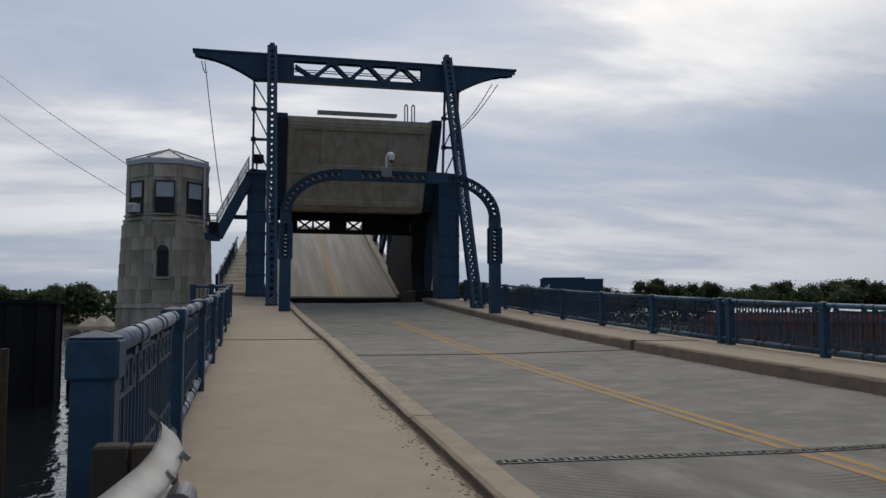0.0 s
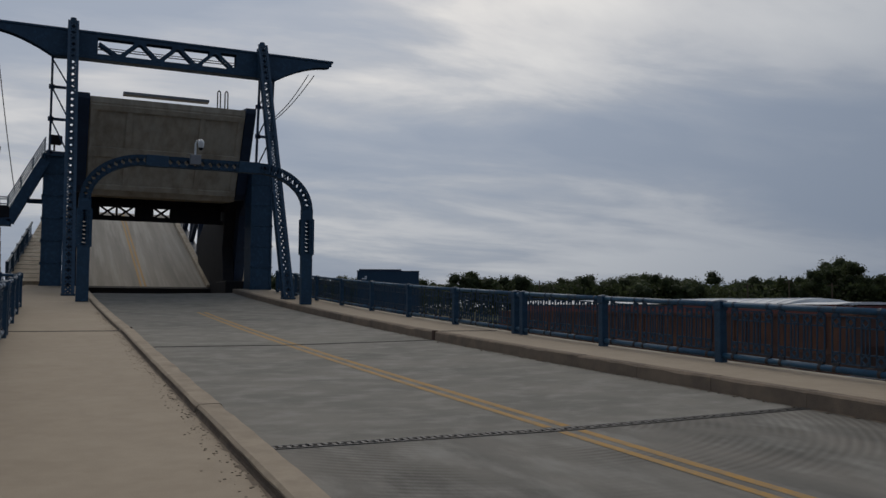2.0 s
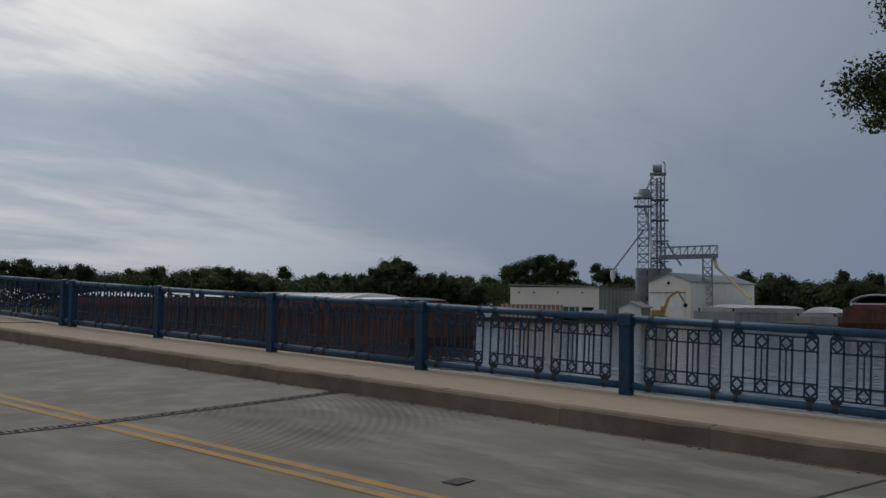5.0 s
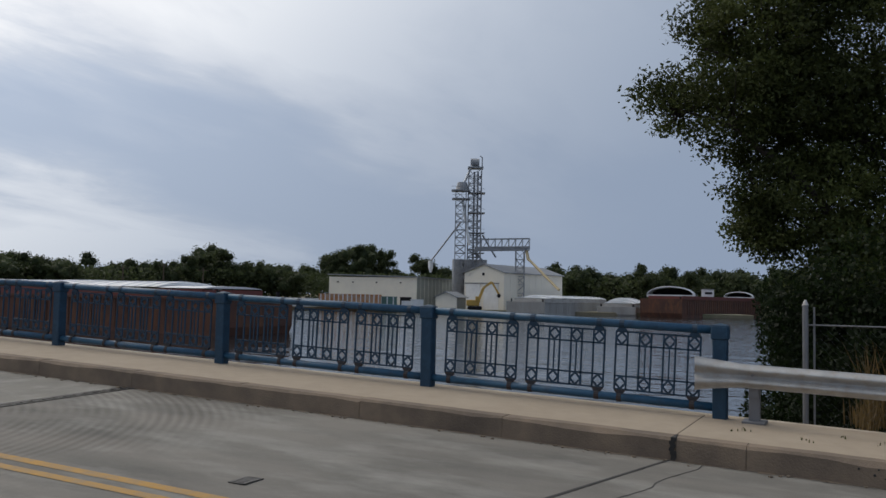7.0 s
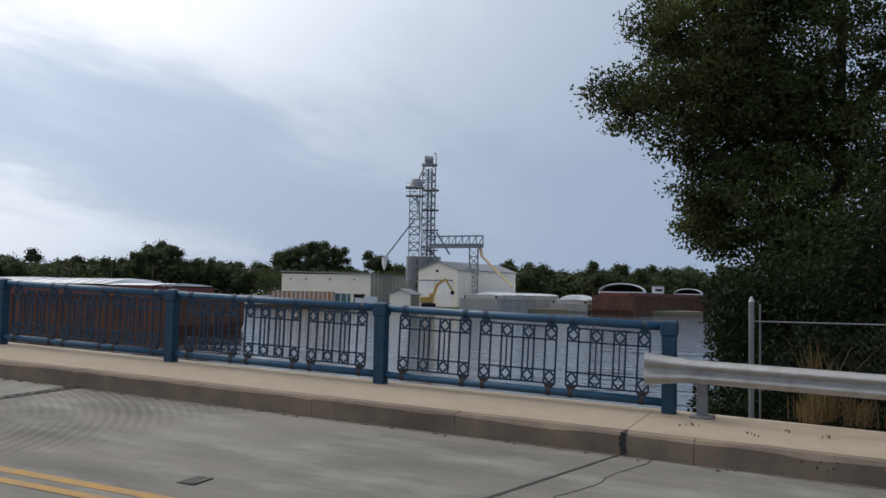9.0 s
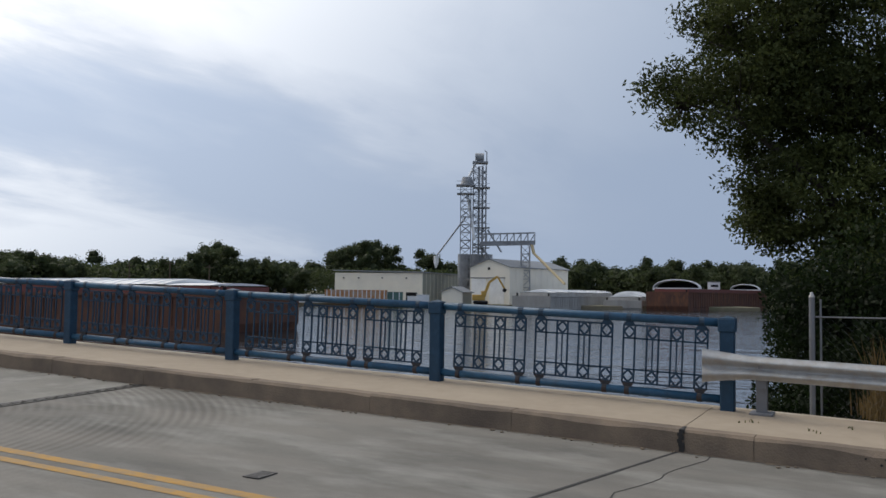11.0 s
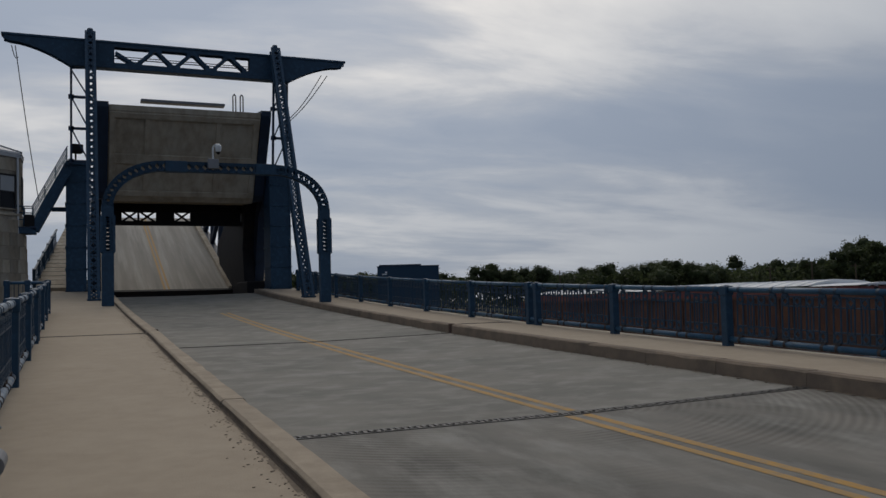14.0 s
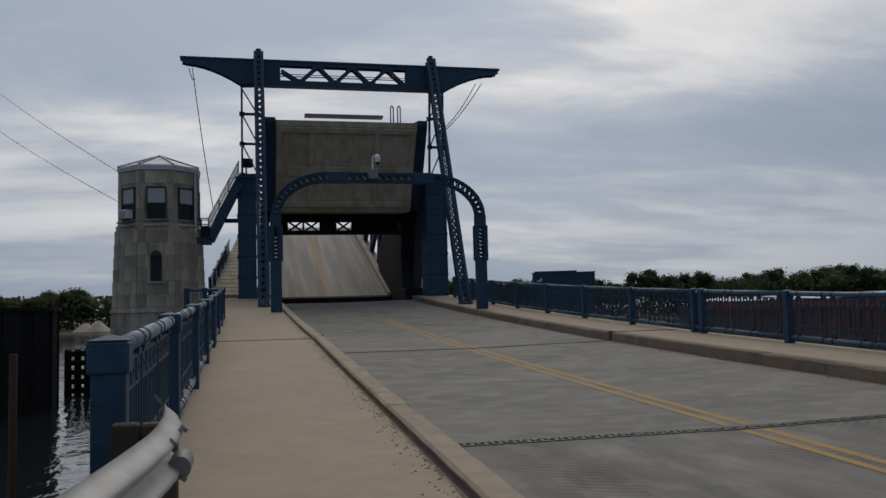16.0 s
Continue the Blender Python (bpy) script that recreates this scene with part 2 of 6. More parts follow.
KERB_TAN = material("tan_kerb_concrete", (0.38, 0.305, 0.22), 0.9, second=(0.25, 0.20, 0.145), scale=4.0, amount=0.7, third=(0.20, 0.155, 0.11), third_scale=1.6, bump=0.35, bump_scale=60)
# mossy brown for the kerb's walk side, darkened to carry that face's shade
MOSS_AND_SHADE = material("kerb_moss_and_shade", (0.085, 0.06, 0.042), 0.95, second=(0.045, 0.036, 0.026), scale=9.0, amount=0.8, third=(0.15, 0.115, 0.08), third_scale=3.0, bump=0.5, bump_scale=60)
RUSTY = material("rusted_iron", (0.06, 0.035, 0.025), 0.85, second=(0.13, 0.06, 0.03), scale=12.0, bump=0.4)
STAINED = material("stained_iron", (0.02, 0.028, 0.036), 0.8, second=(0.085, 0.045, 0.028), scale=14.0, amount=0.8, bump=0.3)
YELLOW = material("yellow_road_paint", (0.42, 0.23, 0.045), 0.8, second=(0.25, 0.19, 0.12), scale=7.0, amount=0.8, bump=0.2, bump_scale=60)
GALVANISED = material("galvanised_steel", (0.44, 0.435, 0.42), 0.5, 0.25, second=(0.27, 0.262, 0.25), scale=6.0, amount=0.6, third=(0.33, 0.28, 0.22), third_scale=9.0, bump=0.08)
GREY_STEEL = material("grey_steel", (0.22, 0.22, 0.225), 0.5, 0.5, second=(0.14, 0.14, 0.15), scale=2.0, bump=0.05)
LATTICE = material("pale_lattice_steel", (0.33, 0.335, 0.34), 0.55, 0.2, second=(0.2, 0.2, 0.21), scale=0.6, amount=0.7, bump=0.05)
JOINT = material("joint_sealant", (0.03, 0.028, 0.026), 0.9, second=(0.06, 0.055, 0.05), scale=8.0)
JOINT_STEEL = material("joint_steel", (0.09, 0.085, 0.08), 0.5, 0.5, second=(0.07, 0.06, 0.05), scale=8.0)
WOOD = material("weathered_wood", (0.09, 0.066, 0.045), 0.9, second=(0.05, 0.036, 0.026), scale=4.0, stretch=(4, 4, 0.5), bump=0.4)
ROOF_WHITE = material("white_roofing", (0.62, 0.62, 0.62), 0.6, second=(0.45, 0.45, 0.46), scale=2.0, bump=0.1)
WINDOW_FRAME = material("dark_window_frame", (0.035, 0.03, 0.028), 0.6)
BLIND = material("pale_window_blind", (0.45, 0.46, 0.46), 0.7, second=(0.38, 0.39, 0.40), scale=1.0)
PLASTIC_WHITE = material("white_plastic", (0.68, 0.68, 0.66), 0.4, second=(0.55, 0.55, 0.54), scale=4.0, bump=0)
HULL_RUST = material("rusty_hull", (0.115, 0.045, 0.026), 0.8, second=(0.05, 0.028, 0.022), scale=0.5, amount=0.8, third=(0.19, 0.075, 0.03), third_scale=0.9, bump=0.3, bump_scale=4, stretch=(1, 1, 0.4))
HULL_RED = material("red_coaming", (0.17, 0.045, 0.035), 0.7, second=(0.10, 0.035, 0.03), scale=0.8, bump=0.1)
HULL_GREY = material("grey_hull", (0.42, 0.40, 0.37), 0.8, second=(0.27, 0.25, 0.22), scale=0.3, amount=0.8, bump=0.2, bump_scale=3, stretch=(1, 1, 0.3))
COVER = material("white_barge_cover", (0.80, 0.80, 0.79), 0.6, second=(0.50, 0.50, 0.49), scale=0.4, bump=0.2, bump_scale=3)
SIDING = material("cream_siding", (0.80, 0.745, 0.63), 0.6, second=(0.66, 0.62, 0.54), scale=0.3, bump=0.05, bump_scale=2)
SIDING_GREY = material("grey_green_siding", (0.30, 0.31, 0.27), 0.6, second=(0.25, 0.26, 0.23), scale=0.3, bump=0.05, bump_scale=2)
ROOF_GREY = material("grey_roof", (0.22, 0.23, 0.24), 0.6, second=(0.17, 0.18, 0.19), scale=0.3, bump=0.05)
ORANGE = material("orange_rust_paint", (0.5, 0.2, 0.06), 0.8, second=(0.50, 0.38, 0.28), scale=0.8, amount=0.9, bump=0.1)
DIGGER_YELLOW = material("machine_yellow", (0.55, 0.33, 0.06), 0.5, second=(0.40, 0.25, 0.07), scale=1.0, bump=0)
PALE_SPOUT = material("pale_yellow_spout", (0.50, 0.39, 0.22), 0.6, second=(0.40, 0.32, 0.19), scale=1.0, bump=0)
GREEN_PAINT = material("green_paint", (0.10, 0.19, 0.16), 0.6, second=(0.07, 0.13, 0.11), scale=1.0, bump=0)
SAND = material("bank_gravel", (0.27, 0.22, 0.15), 0.95, second=(0.16, 0.15, 0.09), scale=0.15, amount=0.9, third=(0.10, 0.13, 0.05), third_scale=0.05, bump=0.4, bump_scale=2)
BARK = material("bark", (0.06, 0.048, 0.036), 0.95, second=(0.03, 0.025, 0.02), scale=6.0, stretch=(3, 3, 0.6), bump=0.6, bump_scale=20)
LEAF_NEAR = leaf_material("tree_leaves", (0.04, 0.05, 0.013), (0.125, 0.145, 0.042), through=0.36)
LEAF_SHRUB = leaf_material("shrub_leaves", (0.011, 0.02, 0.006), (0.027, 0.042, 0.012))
LEAF_FAR = leaf_material("far_leaves", (0.042, 0.056, 0.022), (0.085, 0.105, 0.045), 0.08)
STRAW = leaf_material("dry_grass", (0.12, 0.08, 0.032), (0.20, 0.135, 0.055), 2.0)
WEED = leaf_material("green_weeds", (0.10, 0.10, 0.045), (0.16, 0.14, 0.07), 3.0)
STONE = material("tower_stone", (0.40, 0.335, 0.25), 0.92, second=(0.22, 0.18, 0.13), scale=3.0, amount=0.8, third=(0.52, 0.46, 0.37), third_scale=1.1, bump=0.45, bump_scale=30, stretch=(1, 1, 0.5), spread=0.3)
GRIT = material("grit", (0.2, 0.155, 0.11), 0.95, second=(0.09, 0.07, 0.05), scale=20.0)

GLASS = bpy.data.materials.new("window_glass")
GLASS.use_nodes = True
GLASS.node_tree.nodes["Principled BSDF"].inputs["Base Color"].default_value = (0.012, 0.013, 0.015, 1)
GLASS.node_tree.nodes["Principled BSDF"].inputs["Roughness"].default_value = 0.06
GLASS.node_tree.nodes["Principled BSDF"].inputs["IOR"].default_value = 1.25

WATER = bpy.data.materials.new("river_water")
WATER.use_nodes = True
n, l = WATER.node_tree.nodes, WATER.node_tree.links
bsdf = n["Principled BSDF"]
bsdf.inputs["Base Color"].default_value = (0.014, 0.018, 0.02, 1)
bsdf.inputs["Roughness"].default_value = 0.06
bsdf.inputs["IOR"].default_value = 1.42
tc = n.new("ShaderNodeTexCoord")
mp = n.new("ShaderNodeMapping")
mp.inputs["Rotation"].default_value = (0, 0, radians(-25))
mp.inputs["Scale"].default_value = (1.0, 0.45, 1.0)
l.new(tc.outputs["Object"], mp.inputs[0])
height = None
for size, strength, reach in ((0.35, 0.45, 0.3), (1.3, 0.5, 0.14), (4.5, 0.3, 0.04)):
    wave = n.new("ShaderNodeTexNoise")
    wave.inputs["Scale"].default_value = size
    wave.inputs["Detail"].default_value = 3.0
    l.new(mp.outputs[0], wave.inputs["Vector"])
    b = n.new("ShaderNodeBump")
    b.inputs["Strength"].default_value = strength
    b.inputs["Distance"].default_value = reach
    l.new(wave.outputs["Fac"], b.inputs["Height"])
    if height is not None:
        l.new(height, b.inputs["Normal"])
    height = b.outputs[0]
l.new(height, bsdf.inputs["Normal"])


# ---- builders ----
class Shape:
    """Collects vertices and faces for one mesh."""

    def __init__(self):
        self.v, self.f = [], []

    def add(self, verts, faces):
        k = len(self.v)
        self.v += [tuple(p) for p in verts]
        self.f += [tuple(i + k for i in face) for face in faces]
        return self

    def box(self, centre, size, turn=None, chamfer=0.0):
        h = [s / 2 for s in size]
        c = min(chamfer, *(0.45 * s for s in size))
        place = Vector(centre)
        if not chamfer:
            pts = [Vector((sx * h[0], sy * h[1], sz * h[2])) for sx in (-1, 1) for sy in (-1, 1) for sz in (-1, 1)]
            faces = [(0, 1, 3, 2), (4, 6, 7, 5), (0, 4, 5, 1), (2, 3, 7, 6), (0, 2, 6, 4), (1, 5, 7, 3)]
        else:
            ids, pts, faces = {}, [], []
            for s in ((a, b, d) for a in (-1, 1) for b in (-1, 1) for d in (-1, 1)):
                for axis in range(3):
                    ids[s, axis] = len(pts)
                    pts.append(Vector([s[i] * (h[i] if i == axis else h[i] - c) for i in range(3)]))
            for axis in range(3):
                a, b = [i for i in range(3) if i != axis]
                for s in (-1, 1):
                    ring = []
                    for p, q in ((-1, -1), (1, -1), (1, 1), (-1, 1)):
                        key = [0, 0, 0]
                        key[axis], key[a], key[b] = s, p, q
                        ring.append(ids[tuple(key), axis])
                    faces.append(tuple(ring))
            for a, b in ((0, 1), (0, 2), (1, 2)):
                c3 = 3 - a - b
                for sa in (-1, 1):
                    for sb in (-1, 1):
                        lo, hi = [0, 0, 0], [0, 0, 0]
                        lo[a] = hi[a] = sa
                        lo[b] = hi[b] = sb
                        lo[c3], hi[c3] = -1, 1
                        faces.append((ids[tuple(lo), a], ids[tuple(hi), a], ids[tuple(hi), b], ids[tuple(lo), b]))
            for s in ((a, b, d) for a in (-1, 1) for b in (-1, 1) for d in (-1, 1)):
                faces.append(tuple(ids[s, i] for i in range(3)))
        if turn is not None:
            pts = [turn @ p for p in pts]
        return self.add([place + p for p in pts], faces)

    def beam(self, p0, p1, w, h, up=(0, 0, 1), chamfer=0.0):
        """A bar of section w (sideways) by h (towards up) from p0 to p1."""
        p0, p1 = Vector(p0), Vector(p1)
        d = (p1 - p0).normalized()
        u = Vector(up)
        if abs(d.dot(u)) > 0.98:
            u = Vector((0, 1, 0)) if abs(d.y) < 0.9 else Vector((1, 0, 0))
        side = d.cross(u).normalized()
        u = side.cross(d).normalized()
        turn = Matrix((side, d, u)).transposed()
        return self.box((p0 + p1) / 2, (w, (p1 - p0).length, h), turn, chamfer)

    def tube(self, p0, p1, r0, r1=None, sides=12, caps=True):
        p0, p1 = Vector(p0), Vector(p1)
        r1 = r0 if r1 is None else r1
        d = (p1 - p0).normalized()
        a = d.orthogonal().normalized()
        b = d.cross(a)
        ring = [(math.cos(2 * math.pi * i / sides), math.sin(2 * math.pi * i / sides)) for i in range(sides)]
        verts = [p0 + r0 * (a * c + b * s) for c, s in ring] + [p1 + r1 * (a * c + b * s) for c, s in ring]
        faces = [(i, (i + 1) % sides, sides + (i + 1) % sides, sides + i) for i in range(sides)]
        if caps:
            faces += [tuple(range(sides))[::-1], tuple(range(sides, 2 * sides))]
        return self.add(verts, faces)

    def path(self, pts, r, sides=8):
        for a, b in zip(pts, pts[1:]):
            self.tube(a, b, r, sides=sides)
        return self

    def prism(self, outline, offset):
        """An outline of 3D points pushed along offset."""
        k = len(outline)
        o = Vector(offset)
        verts = [Vector(p) for p in outline] + [Vector(p) + o for p in outline]
        faces = [tuple(range(k))[::-1], tuple(range(k, 2 * k))] + [(i, (i + 1) % k, k + (i + 1) % k, k + i) for i in range(k)]
        return self.add(verts, faces)

    def sheet(self, rows):
        """A grid of points."""
        k = len(rows[0])
        faces = [(i * k + j, i * k + j + 1, (i + 1) * k + j + 1, (i + 1) * k + j) for i in range(len(rows) - 1) for j in range(k - 1)]
        return self.add([p for row in rows for p in row], faces)

    def mesh(self, name, mat, smooth=False, fix=True):
        me = bpy.data.meshes.new(name)
        me.from_pydata(self.v, [], self.f)
        me.materials.append(mat)
        if fix:
            bm = bmesh.new()
            bm.from_mesh(me)
            bmesh.ops.recalc_face_normals(bm, faces=bm.faces)
            bm.to_mesh(me)
            bm.free()
        if smooth:
            me.polygons.foreach_set("use_smooth", [True] * len(me.polygons))
        return me


def part(name, shape, mat, parent=None, label="", smooth=False, fix=True):
    ob = new(name, shape.mesh(name, mat, smooth, fix) if isinstance(shape, Shape) else shape)
    if parent is not None:
        ob.parent = parent
    return tagged(ob, label) if label else ob


def thing(name, label, category, m=None, group="", kind=""):
    ob = new(name)
    ob.empty_display_size = 0.2
    if m is not None:
        ob.matrix_basis = m
    return tagged(ob, label, category, group, kind)


def whole(name, shape, mat, label, category, group="", kind="", smooth=False, fix=True):
    return tagged(part(name, shape, mat, None, "", smooth, fix), label, category, group, kind)


# ---- plan ----
KERB_L, KERB_R, RAIL_L, RAIL_R = 1.42, 8.586, -0.565, 10.26
BAY, BAY_L = 3.309, 3.392
DECK_END = 43.6
WATER_Z = -2.55


def rise(y):
    """Height of the near sidewalk along the bridge."""
    return 0.036 * y + 0.0006 * max(0.0, y - 12.0) ** 2


def strip(x0, x1, drop0, drop1, y0, y1, step=1.5, thick=0.0):
    n = max(1, math.ceil((y1 - y0) / step))
    rows = []
    for i in range(n + 1):
        y = y0 + (y1 - y0) * i / n
        z = rise(y)
        row = [(x0, y, z + drop0), (x1, y, z + drop1)]
        if thick:
            row += [(x1, y, z + drop1 - thick), (x0, y, z + drop0 - thick), (x0, y, z + drop0)]
        rows.append(row)
    s = Shape().sheet(rows)
    if thick:
        k = len(s.v)
        s.f += [(0, 1, 2, 3), (k - 5, k - 4, k - 3, k - 2)]
    return s


# ---- water and ground ----
whole("water", Shape().sheet([[(-2500, -2500, WATER_Z), (2500, -2500, WATER_Z)], [(-2500, 2500, WATER_Z), (2500, 2500, WATER_Z)]]), WATER,
      "dark rippled river water below the bridge", "water", kind="structure", fix=False)

# the far bank with its trees, as a low rising shore
bank = []
for i in range(61):
    a = radians(-60 + 180 * i / 60)
    wob = 6 * math.sin(i * 0.9) + 4 * math.sin(i * 2.3)
    row = []
    back = 26 * min(1.0, max(0.0, (math.degrees(a) - 75) / 3))
    for r, z in ((268 + back, -2.9), (274 + 0.9 * back, -1.6), (300, -0.6), (420, 1.5), (2400, 3.0)):
        rr = r + wob
        row.append((rr * math.sin(a), rr * math.cos(a), z))
    bank.append(row)
whole("ground", Shape().sheet(bank), SAND, "far river bank of gravel and rough grass", "ground", kind="structure")

# ---- road deck ----
road = thing("road", "grey worn concrete bridge roadway with transverse joints", "road", kind="structure")
FINGER, SECOND = 7.95, 19.07
ROAD_R = -0.27


def bed(x):
    """How far the roadway lies below the near sidewalk."""
    return -0.34 + (ROAD_R + 0.34) * max(0.0, (x - 5.135) / (KERB_R - 5.135))


slabs = [(-14.0, FINGER - 0.06), (FINGER + 0.06, SECOND - 0.03), (SECOND + 0.03, 31.5), (31.54, DECK_END)]
for a, b in slabs:
    for x0, x1, d0, d1 in ((KERB_L, 5.135, -0.34, -0.34), (5.135, KERB_R, -0.34, ROAD_R)):
        part("slab", strip(x0, x1, d0, d1, a, b, thick=0.3), SCORED if a < 0 else ROAD, road)
# slots between the slabs are closed by a sunk bed
part("joint_bed", strip(KERB_L, KERB_R, -0.37, -0.37, -14, DECK_END - 0.05, thick=0.1), JOINT, road)
# steel finger joint
fingers = thing("expansion_joint", "dark steel finger expansion joint across the roadway", "expansion joint")
zj = rise(FINGER) - 0.342
for side in (-1, 1):
    part("edge_plate", Shape().beam((KERB_L, FINGER + side * 0.085, zj), (5.135, FINGER + side * 0.085, zj), 0.03, 0.016).beam((5.135, FINGER + side * 0.085, zj), (KERB_R, FINGER + side * 0.085, zj + ROAD_R + 0.34), 0.03, 0.016), JOINT_STEEL, fingers)
tooth = Shape().box((0, 0, 0), (0.035, 0.12, 0.018)).mesh("tooth", JOINT_STEEL)
for i in range(100):
    ob = part("tooth", tooth, None, fingers)
    xt = KERB_L + 0.035 + i * (KERB_R - KERB_L - 0.07) / 99
    ob.location = (xt, FINGER + (0.03 if i % 2 else -0.03), zj + bed(xt) + 0.34)
# yellow double centre line
lines = thing("centre_line", "worn double yellow centre line on the roadway", "road marking", kind="structure")
for a, b in ((-14, FINGER - 0.14), (FINGER + 0.14, SECOND - 0.05), (SECOND + 0.05, 31.4)):
    for x in (5.02, 5.25):
        part("stripe", strip(x - 0.055, x + 0.055, -0.336, -0.336 + max(0, x - 5.08) * 0.02, a, b), YELLOW, lines, fix=False)
# skew crack sealed near the end of the bridge
crack = Shape()
for k in range(14):
    x0, x1 = KERB_R - 0.5 * k, KERB_R - 0.5 * (k + 1)
    y0, y1 = 1.25 + 0.26 * 0.5 * k, 1.25 + 0.26 * 0.5 * (k + 1)
    wob = random.uniform(-0.012, 0.012)
    crack.prism([(x0, y0 - 0.018, rise(y0) + bed(x0) + 0.002), (x1, y1 - 0.018 + wob, rise(y1) + bed(x1) + 0.002), (x1, y1 + 0.018, rise(y1) + bed(x1) + 0.002), (x0, y0 + 0.018, rise(y0) + bed(x0) + 0.002)], (0, 0, 0.002))
part("joint_seal", crack, JOINT, road, "dark diagonal joint seal")
thin_crack = Shape()
px, py = KERB_R - 0.05, 0.95
for k in range(16):
    qx, qy = px - random.uniform(0.1, 0.22), py + random.uniform(-0.02, 0.07)
    thin_crack.prism([(px, py - 0.006, rise(py) + bed(px) + 0.002), (qx, qy - 0.005, rise(qy) + bed(qx) + 0.002), (qx, qy + 0.005, rise(qy) + bed(qx) + 0.002), (px, py + 0.006, rise(py) + bed(px) + 0.002)], (0, 0, 0.001))
    px, py = qx, qy
part("hairline_crack", thin_crack, JOINT, road)
# drain
drain = thing("road_drain", "small worn grey iron drain grate set in the roadway", "drain", Matrix.Translation((5.75, 3.85, rise(3.85) + bed(5.75) + 0.004)) @ Matrix.Diagonal((0.55, 0.5, 1, 1)))
part("frame", Shape().box((0, 0.14, 0), (0.42, 0.03, 0.01)).box((0, -0.14, 0), (0.42, 0.03, 0.01)).box((0.2, 0, 0), (0.03, 0.25, 0.01)).box((-0.2, 0, 0), (0.03, 0.25, 0.01)), JOINT_STEEL, drain)
for i in range(5):
    part("bar", Shape().box((-0.13 + 0.065 * i, 0, 0.001), (0.04, 0.25, 0.008)), JOINT_STEEL, drain)
part("pit", Shape().box((0, 0, -0.001), (0.37, 0.25, 0.004)), JOINT, drain)

# ---- sidewalks and kerbs ----
pavement = thing("pavement", "tan concrete sidewalks raised behind high kerbs", "sidewalk", kind="structure")


def kerb_edge(y):
    """The roadway edge of the upstand kerb, which draws in slightly towards the near end."""
    return 1.425 + 0.018 * min(18.0, max(0.0, y))


UPSTAND = 0.08
for x0, x1, drop in ((RAIL_L - 0.16, 1.26, 0.0), (KERB_R + 0.20, RAIL_R + 0.2, -0.06)):
    cuts = ((-14, 1.22), (1.23, SECOND - 0.02), (SECOND + 0.02, DECK_END)) if drop else ((-14, SECOND - 0.02), (SECOND + 0.02, DECK_END))
    for a, b in cuts:
        part("pavement_slab", strip(x0, x1, drop, drop, a, b, thick=0.5), WALKWAY, pavement)
part("pavement_edge", Shape().sheet([[(1.26, y, rise(y)), (kerb_edge(y) - 0.08, y, rise(y))] for y in np.arange(-14, SECOND + 0.01, 0.58)]), WALKWAY, pavement, fix=False)
part("pavement_edge", Shape().sheet([[(1.26, y, rise(y)), (kerb_edge(y) - 0.08, y, rise(y))] for y in np.arange(SECOND + 0.02, DECK_END, 0.8)]), WALKWAY, pavement, fix=False)
kerbs = thing("kerb", "high weathered concrete kerbs with worn edges", "kerb", kind="structure")
for x, side, drop in ((KERB_L, -1, 0.0), (KERB_R, 1, -0.06)):
    cuts = [-14, FINGER, SECOND - 0.03, SECOND + 0.06, 31.5, DECK_END] if side < 0 else [-14, -6.1, -3.0, -1.35, 0.58, 1.2] + [1.24 + 1.67 * i for i in range(1, 11)] + [SECOND - 0.03, SECOND + 0.06] + [SECOND + 3.5 * i for i in range(1, 7)] + [DECK_END]
    for a, b in zip(cuts, cuts[1:]):
        if b - a < 0.15:
            continue
        s = Shape()
        rows = []
        n = max(1, round((b - a) / 0.35))
        for i in range(n + 1):
            y = a + 0.0025 + (b - a - 0.005) * i / n
            z = rise(y) + drop + random.uniform(-0.004, 0.004)
            e = 0.02 + random.uniform(0, 0.018) * random.random() * 2
            if side < 0:
                x = kerb_edge(y)
                z += UPSTAND
                e *= 0.8
                rows.append([(x - 0.225, y, z - 0.62), (x - 0.22 + random.uniform(-0.004, 0.004), y, z - 0.022), (x - 0.198, y, z), (x - e, y, z), (x + random.uniform(-0.004, 0.004), y, z - e), (x + 0.02, y, z - 0.62)])
                continue
            rows.append([(x + side * 0.205, y, z - 0.55), (x + side * 0.205, y, z), (x + side * e, y, z), (x + random.uniform(-0.003, 0.003), y, z - e), (x - side * 0.02, y, z - 0.55)])
        s.sheet(rows)
        k = len(s.v)
        e = len(rows[0])
        s.f += [tuple(range(e)), tuple(range(k - e, k))]
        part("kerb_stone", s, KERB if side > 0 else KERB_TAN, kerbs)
# expansion plates at the kerb, by the second joint
for x, side, drop in ((KERB_R, 1, -0.06), (KERB_L, -1, 0.0)):
    whole("kerb_plate", Shape().box(((kerb_edge(SECOND) if side < 0 else x) + side * 0.03, SECOND, rise(SECOND) + drop - (0.12 if side > 0 else 0.06)), (0.1, 0.16, 0.28), chamfer=0.01), RUSTY, "brown rusted steel plate over the kerb joint", "joint plate", group="kerb joint plates")
for x0, x1, drop in ((RAIL_L, 1.52, 0.003), (KERB_R + 0.2, RAIL_R, -0.057)):
    whole("sidewalk_joint", Shape().box(((x0 + x1) / 2, SECOND, rise(SECOND) + drop - 0.008), (x1 - x0, 0.12, 0.026)), JOINT, "dark rubber joint across the sidewalk", "joint", group="sidewalk joints")
